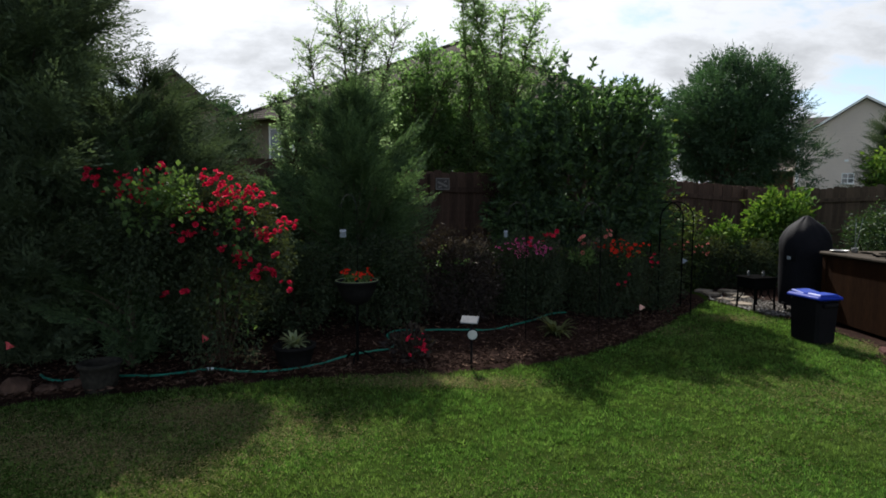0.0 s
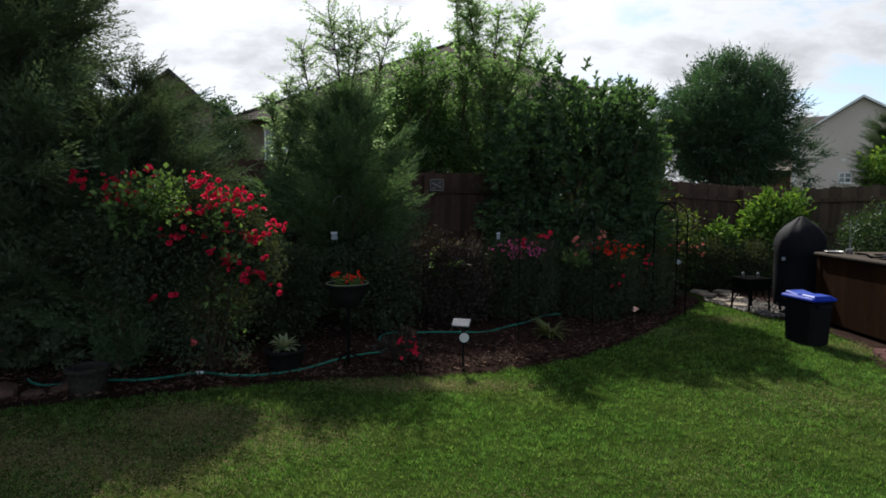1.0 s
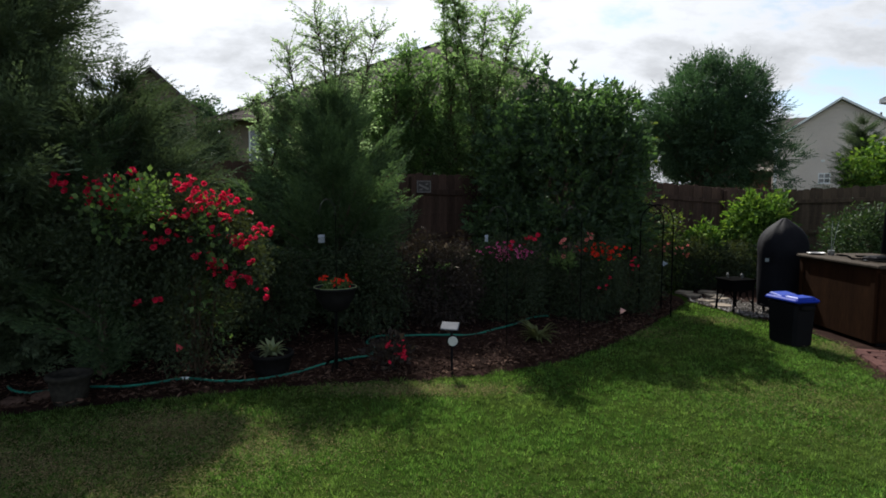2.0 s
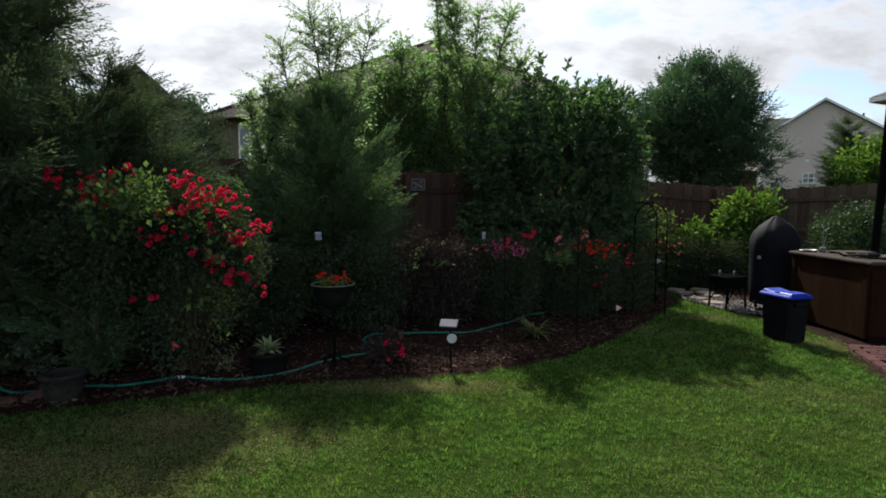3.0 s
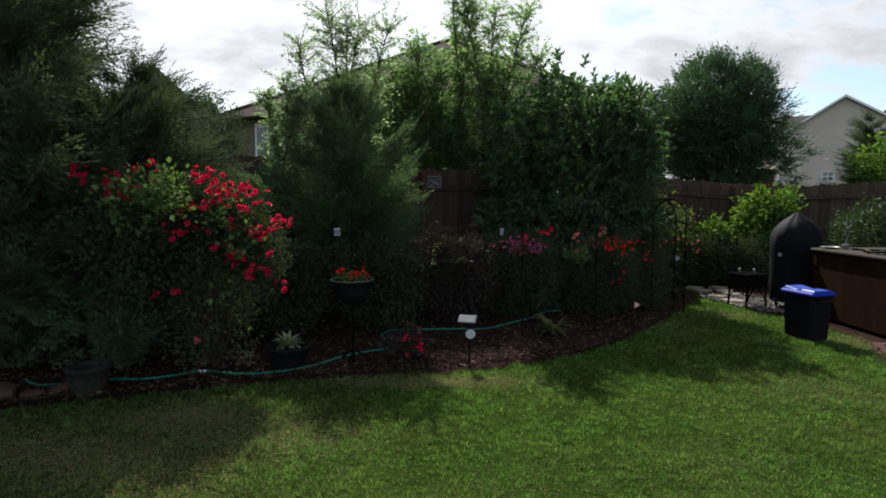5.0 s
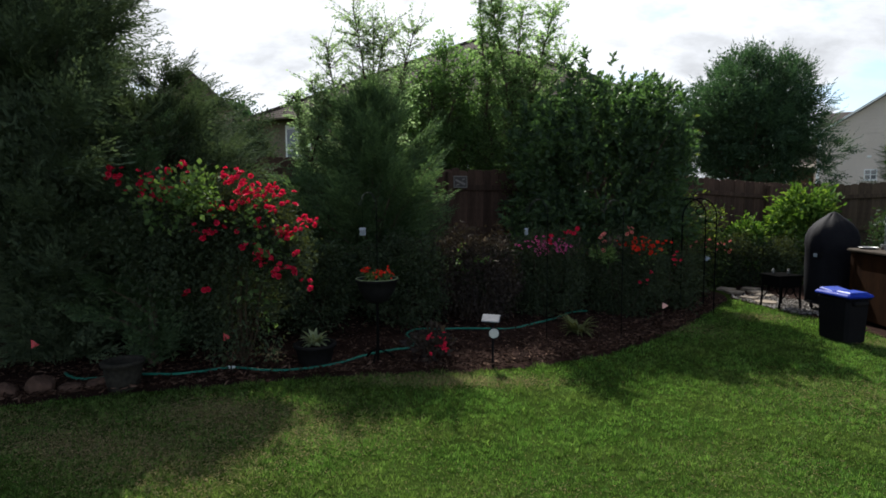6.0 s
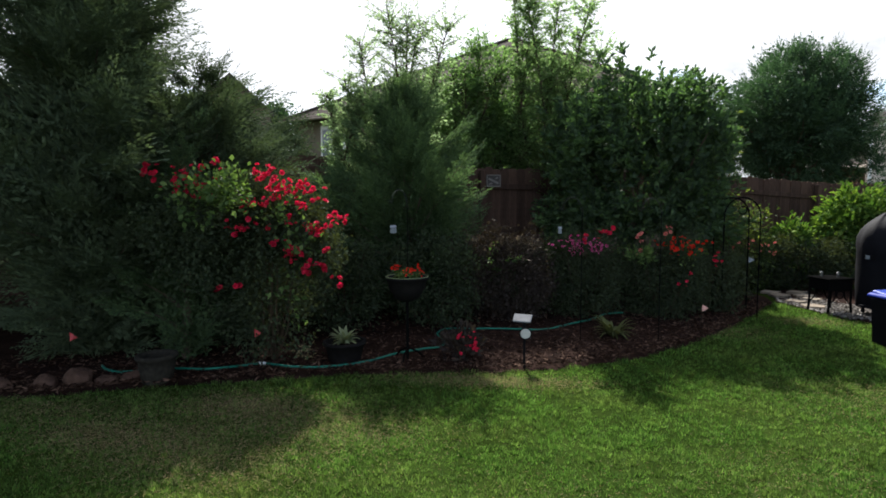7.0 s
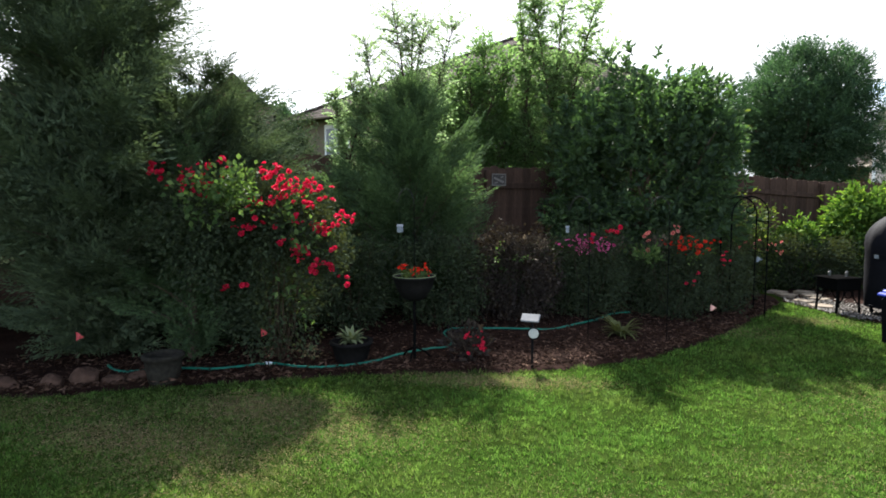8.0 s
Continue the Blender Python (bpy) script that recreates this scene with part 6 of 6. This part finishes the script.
def hook(at, height, reach, label, double=False):
    h = thing("shepherd_hook", at, label, "hook", "shepherd hooks")
    def arc(sgn):
        pts = [(0, 0, height - 0.16)]
        pts += [(sgn * reach * 0.5 * (1 - math.cos(t)), 0, height - 0.16 + 0.16 * math.sin(t)) for t in np.linspace(0.3, 2.7, 10)]
        pts += [(sgn * reach * 1.0, 0, height - 0.14), (sgn * reach * 1.12, 0, height - 0.10)]
        return pts
    part("pole", Shape().tube([(0, 0, -0.1), (0, 0, height - 0.15)], 0.0045, 6), M_IRON, h)
    for sgn in ((-1, 1) if double else (1,)):
        part("crook", Shape().tube(arc(sgn), 0.0035, 6), M_HOOK, h)
    return h


def feeder(at, w, h, label):
    """A little box on a wire, hung from a hook."""
    f = thing("hanging_feeder", at, label, "bird feeder", "hanging feeders")
    part("box", Shape().box((0, 0, -h / 2), (w, w * 0.8, h), bevel=0.006, taper=0.9), M_FEEDER, f)
    part("roof", Shape().add([(-w * 0.5, -w * 0.5, 0), (w * 0.5, -w * 0.5, 0), (w * 0.5, w * 0.5, 0), (-w * 0.5, w * 0.5, 0), (-w * 0.5, 0, h * 0.35), (w * 0.5, 0, h * 0.35)],
                             [(0, 1, 5, 4), (2, 3, 4, 5), (0, 4, 3), (1, 2, 5), (3, 2, 1, 0)]), M_FEEDER, f)
    part("wire", Shape().tube([(0, 0, h * 0.3), (0, 0, 0.27)], 0.002, 4), M_IRON, f)


hook(on_ground(-0.93, 5.95), 1.58, -0.16, "black shepherd hook holding a small feeder")
hook(on_ground(0.8, 6.3), 1.5, -0.2, "black shepherd hook among the flowering bushes")
hook(on_ground(1.6, 6.4), 1.5, -0.2, "black shepherd hook beside the scarlet roses")
feeder((-1.07, 5.95, 1.235), 0.06, 0.06, "small white hanging feeder")
feeder((0.58, 6.3, 1.21), 0.035, 0.055, "small white hanging feeder")
feeder((-2.1, 5.25, 1.28), 0.06, 0.06, "small white hanging feeder")


def garden_arch():
    a = thing("garden_arch", on_ground(3.02, 8.05), "thin black iron arch trellis", "trellis")
    for y in (0.0, 0.35):
        pts = [(-0.22, y, 0.0), (-0.22, y, 1.25)] + [(-0.22 * math.cos(t), y, 1.28 + 0.24 * math.sin(t)) for t in np.linspace(0, math.pi, 13)] + [(0.22, y, 1.25), (0.22, y, 0)]
        part("hoop", Shape().tube(pts, 0.009, 6), M_IRON, a)
    for z in (0.4, 0.8, 1.2):
        for x in (-0.22, 0.22):
            part("rung", Shape().tube([(x, 0, z), (x, 0.35, z)], 0.006, 5), M_IRON, a)
    ring = [(0.05 * math.cos(t), 0, 1.36 + 0.05 * math.sin(t)) for t in np.linspace(0, 2 * math.pi, 15)]
    part("scroll", Shape().tube(ring, 0.006, 5), M_IRON, a)


garden_arch()


def marker_flag(at, h, material, label):
    f = thing("marker_flag", at, label, "flag", "marker flags")
    part("wire", Shape().tube([(0, 0, -0.05), (0.005, 0, h)], 0.0014, 5), M_IRON, f)
    s = Shape()
    co = []
    for i in range(5):
        for j in range(4):
            x, z = i / 4 * 0.055, j / 3 * 0.075
            co.append((0.004 + x * 1.25, 0.008 * math.sin(i * 1.4 + j), h - 0.04 + (0.04 - z) * (1 - 0.85 * i / 4)))
    s.add(co, [(i * 4 + j, i * 4 + j + 1, i * 4 + 5 + j, i * 4 + 4 + j) for i in range(4) for j in range(3)])
    part("pennant", s, material, f)


marker_flag(on_ground(2.2, 6.95), 0.32, M_FLAG_PALE, "small faded pink marker flag in the mulch")
marker_flag(on_ground(-2.16, 5.12), 0.38, M_FLAG, "small red marker flag in the mulch")
marker_flag(on_ground(-3.49, 4.6), 0.44, M_FLAG, "small red marker flag under the cypress")
marker_flag(on_ground(3.05, 7.9), 0.78, M_FEEDER, "small white plant tag on a tall wire")


def make_rock(at, size, turn, label):
    bm = bmesh.new()
    bmesh.ops.create_icosphere(bm, subdivisions=3, radius=1.0)
    off = Vector(at) * 3
    for v in bm.verts:
        n = v.co.normalized()
        k = 1 + 0.42 * noise.noise(n * 1.2 + off) + 0.14 * noise.noise(n * 3.0 + off)
        v.co = Vector((n.x * size[0], n.y * size[1], n.z * size[2])) * k * 0.5
        v.co.z = max(v.co.z, -size[2] * 0.3)
    for k in range(7):
        cut = Vector((math.sin(k * 2.4 + off.x), math.cos(k * 2.4 + off.x), 0.9 * math.sin(k * 1.7 + off.y) + 0.3)).normalized()
        face = max(v.co.dot(cut) for v in bm.verts) * 0.8
        for v in bm.verts:
            v.co -= cut * max(v.co.dot(cut) - face, 0) * 0.9
    me = bpy.data.meshes.new("rock")
    bm.to_mesh(me)
    bm.free()
    ob = whole("rock", me, M_ROCK, label, "rock", "edging rocks")
    ob.matrix_world = pose(at[0], at[1], at[2] + size[2] * 0.28, 0, 0, turn)


make_rock((-3.98, 4.4, 0), (0.26, 0.17, 0.15), 10, "tan edging rock by the flower bed")
make_rock((-3.63, 4.5, 0), (0.22, 0.15, 0.14), -15, "flat tan edging rock by the flower bed")
make_rock((-3.40, 4.55, 0), (0.22, 0.16, 0.22), 25, "larger upright tan edging rock")
make_rock((-3.19, 4.62, 0), (0.19, 0.14, 0.12), 5, "small tan edging rock")
make_rock((-3.03, 4.72, 0), (0.18, 0.14, 0.13), 40, "small tan edging rock beside the planter")
make_rock((-4.3, 4.3, 0), (0.24, 0.17, 0.14), 60, "tan edging rock by the flower bed")


def fence_sign():
    """A framed plaque on the back fence with a plain painted emblem."""
    x = -0.16
    s = thing("fence_plaque", (x, fence_y(x) - 0.16, 1.80), "small weathered framed plaque fixed near the fence top", "plaque")
    s.rotation_euler = (0, 0, FENCE_DIR)
    part("plate", Shape().box((0, 0, 0), (0.235, 0.012, 0.185), bevel=0.004), M_PLAQUE, s)
    for z in (-1, 1):
        part("frame_bar", Shape().box((0, -0.009, z * 0.084), (0.235, 0.008, 0.014), bevel=0.002), M_PLAQUE_EDGE, s, "pale weathered frame")
        part("frame_bar", Shape().box((z * 0.11, -0.009, 0), (0.014, 0.008, 0.154), bevel=0.002), M_PLAQUE_EDGE, s, "pale weathered frame")
    for x, z, w, h, turn in ((-0.045, 0.015, 0.09, 0.03, 24), (0.035, -0.02, 0.10, 0.034, 24), (0.05, 0.04, 0.05, 0.022, -20), (-0.05, -0.045, 0.06, 0.02, -15)):
        bar = part("emblem", Shape().box((0, 0, 0), (w, 0.005, h), bevel=0.002), M_PLAQUE_EDGE, s, "pale worn painted emblem")
        bar.matrix_basis = pose(x, -0.009, z, 0, turn, 0)


fence_sign()
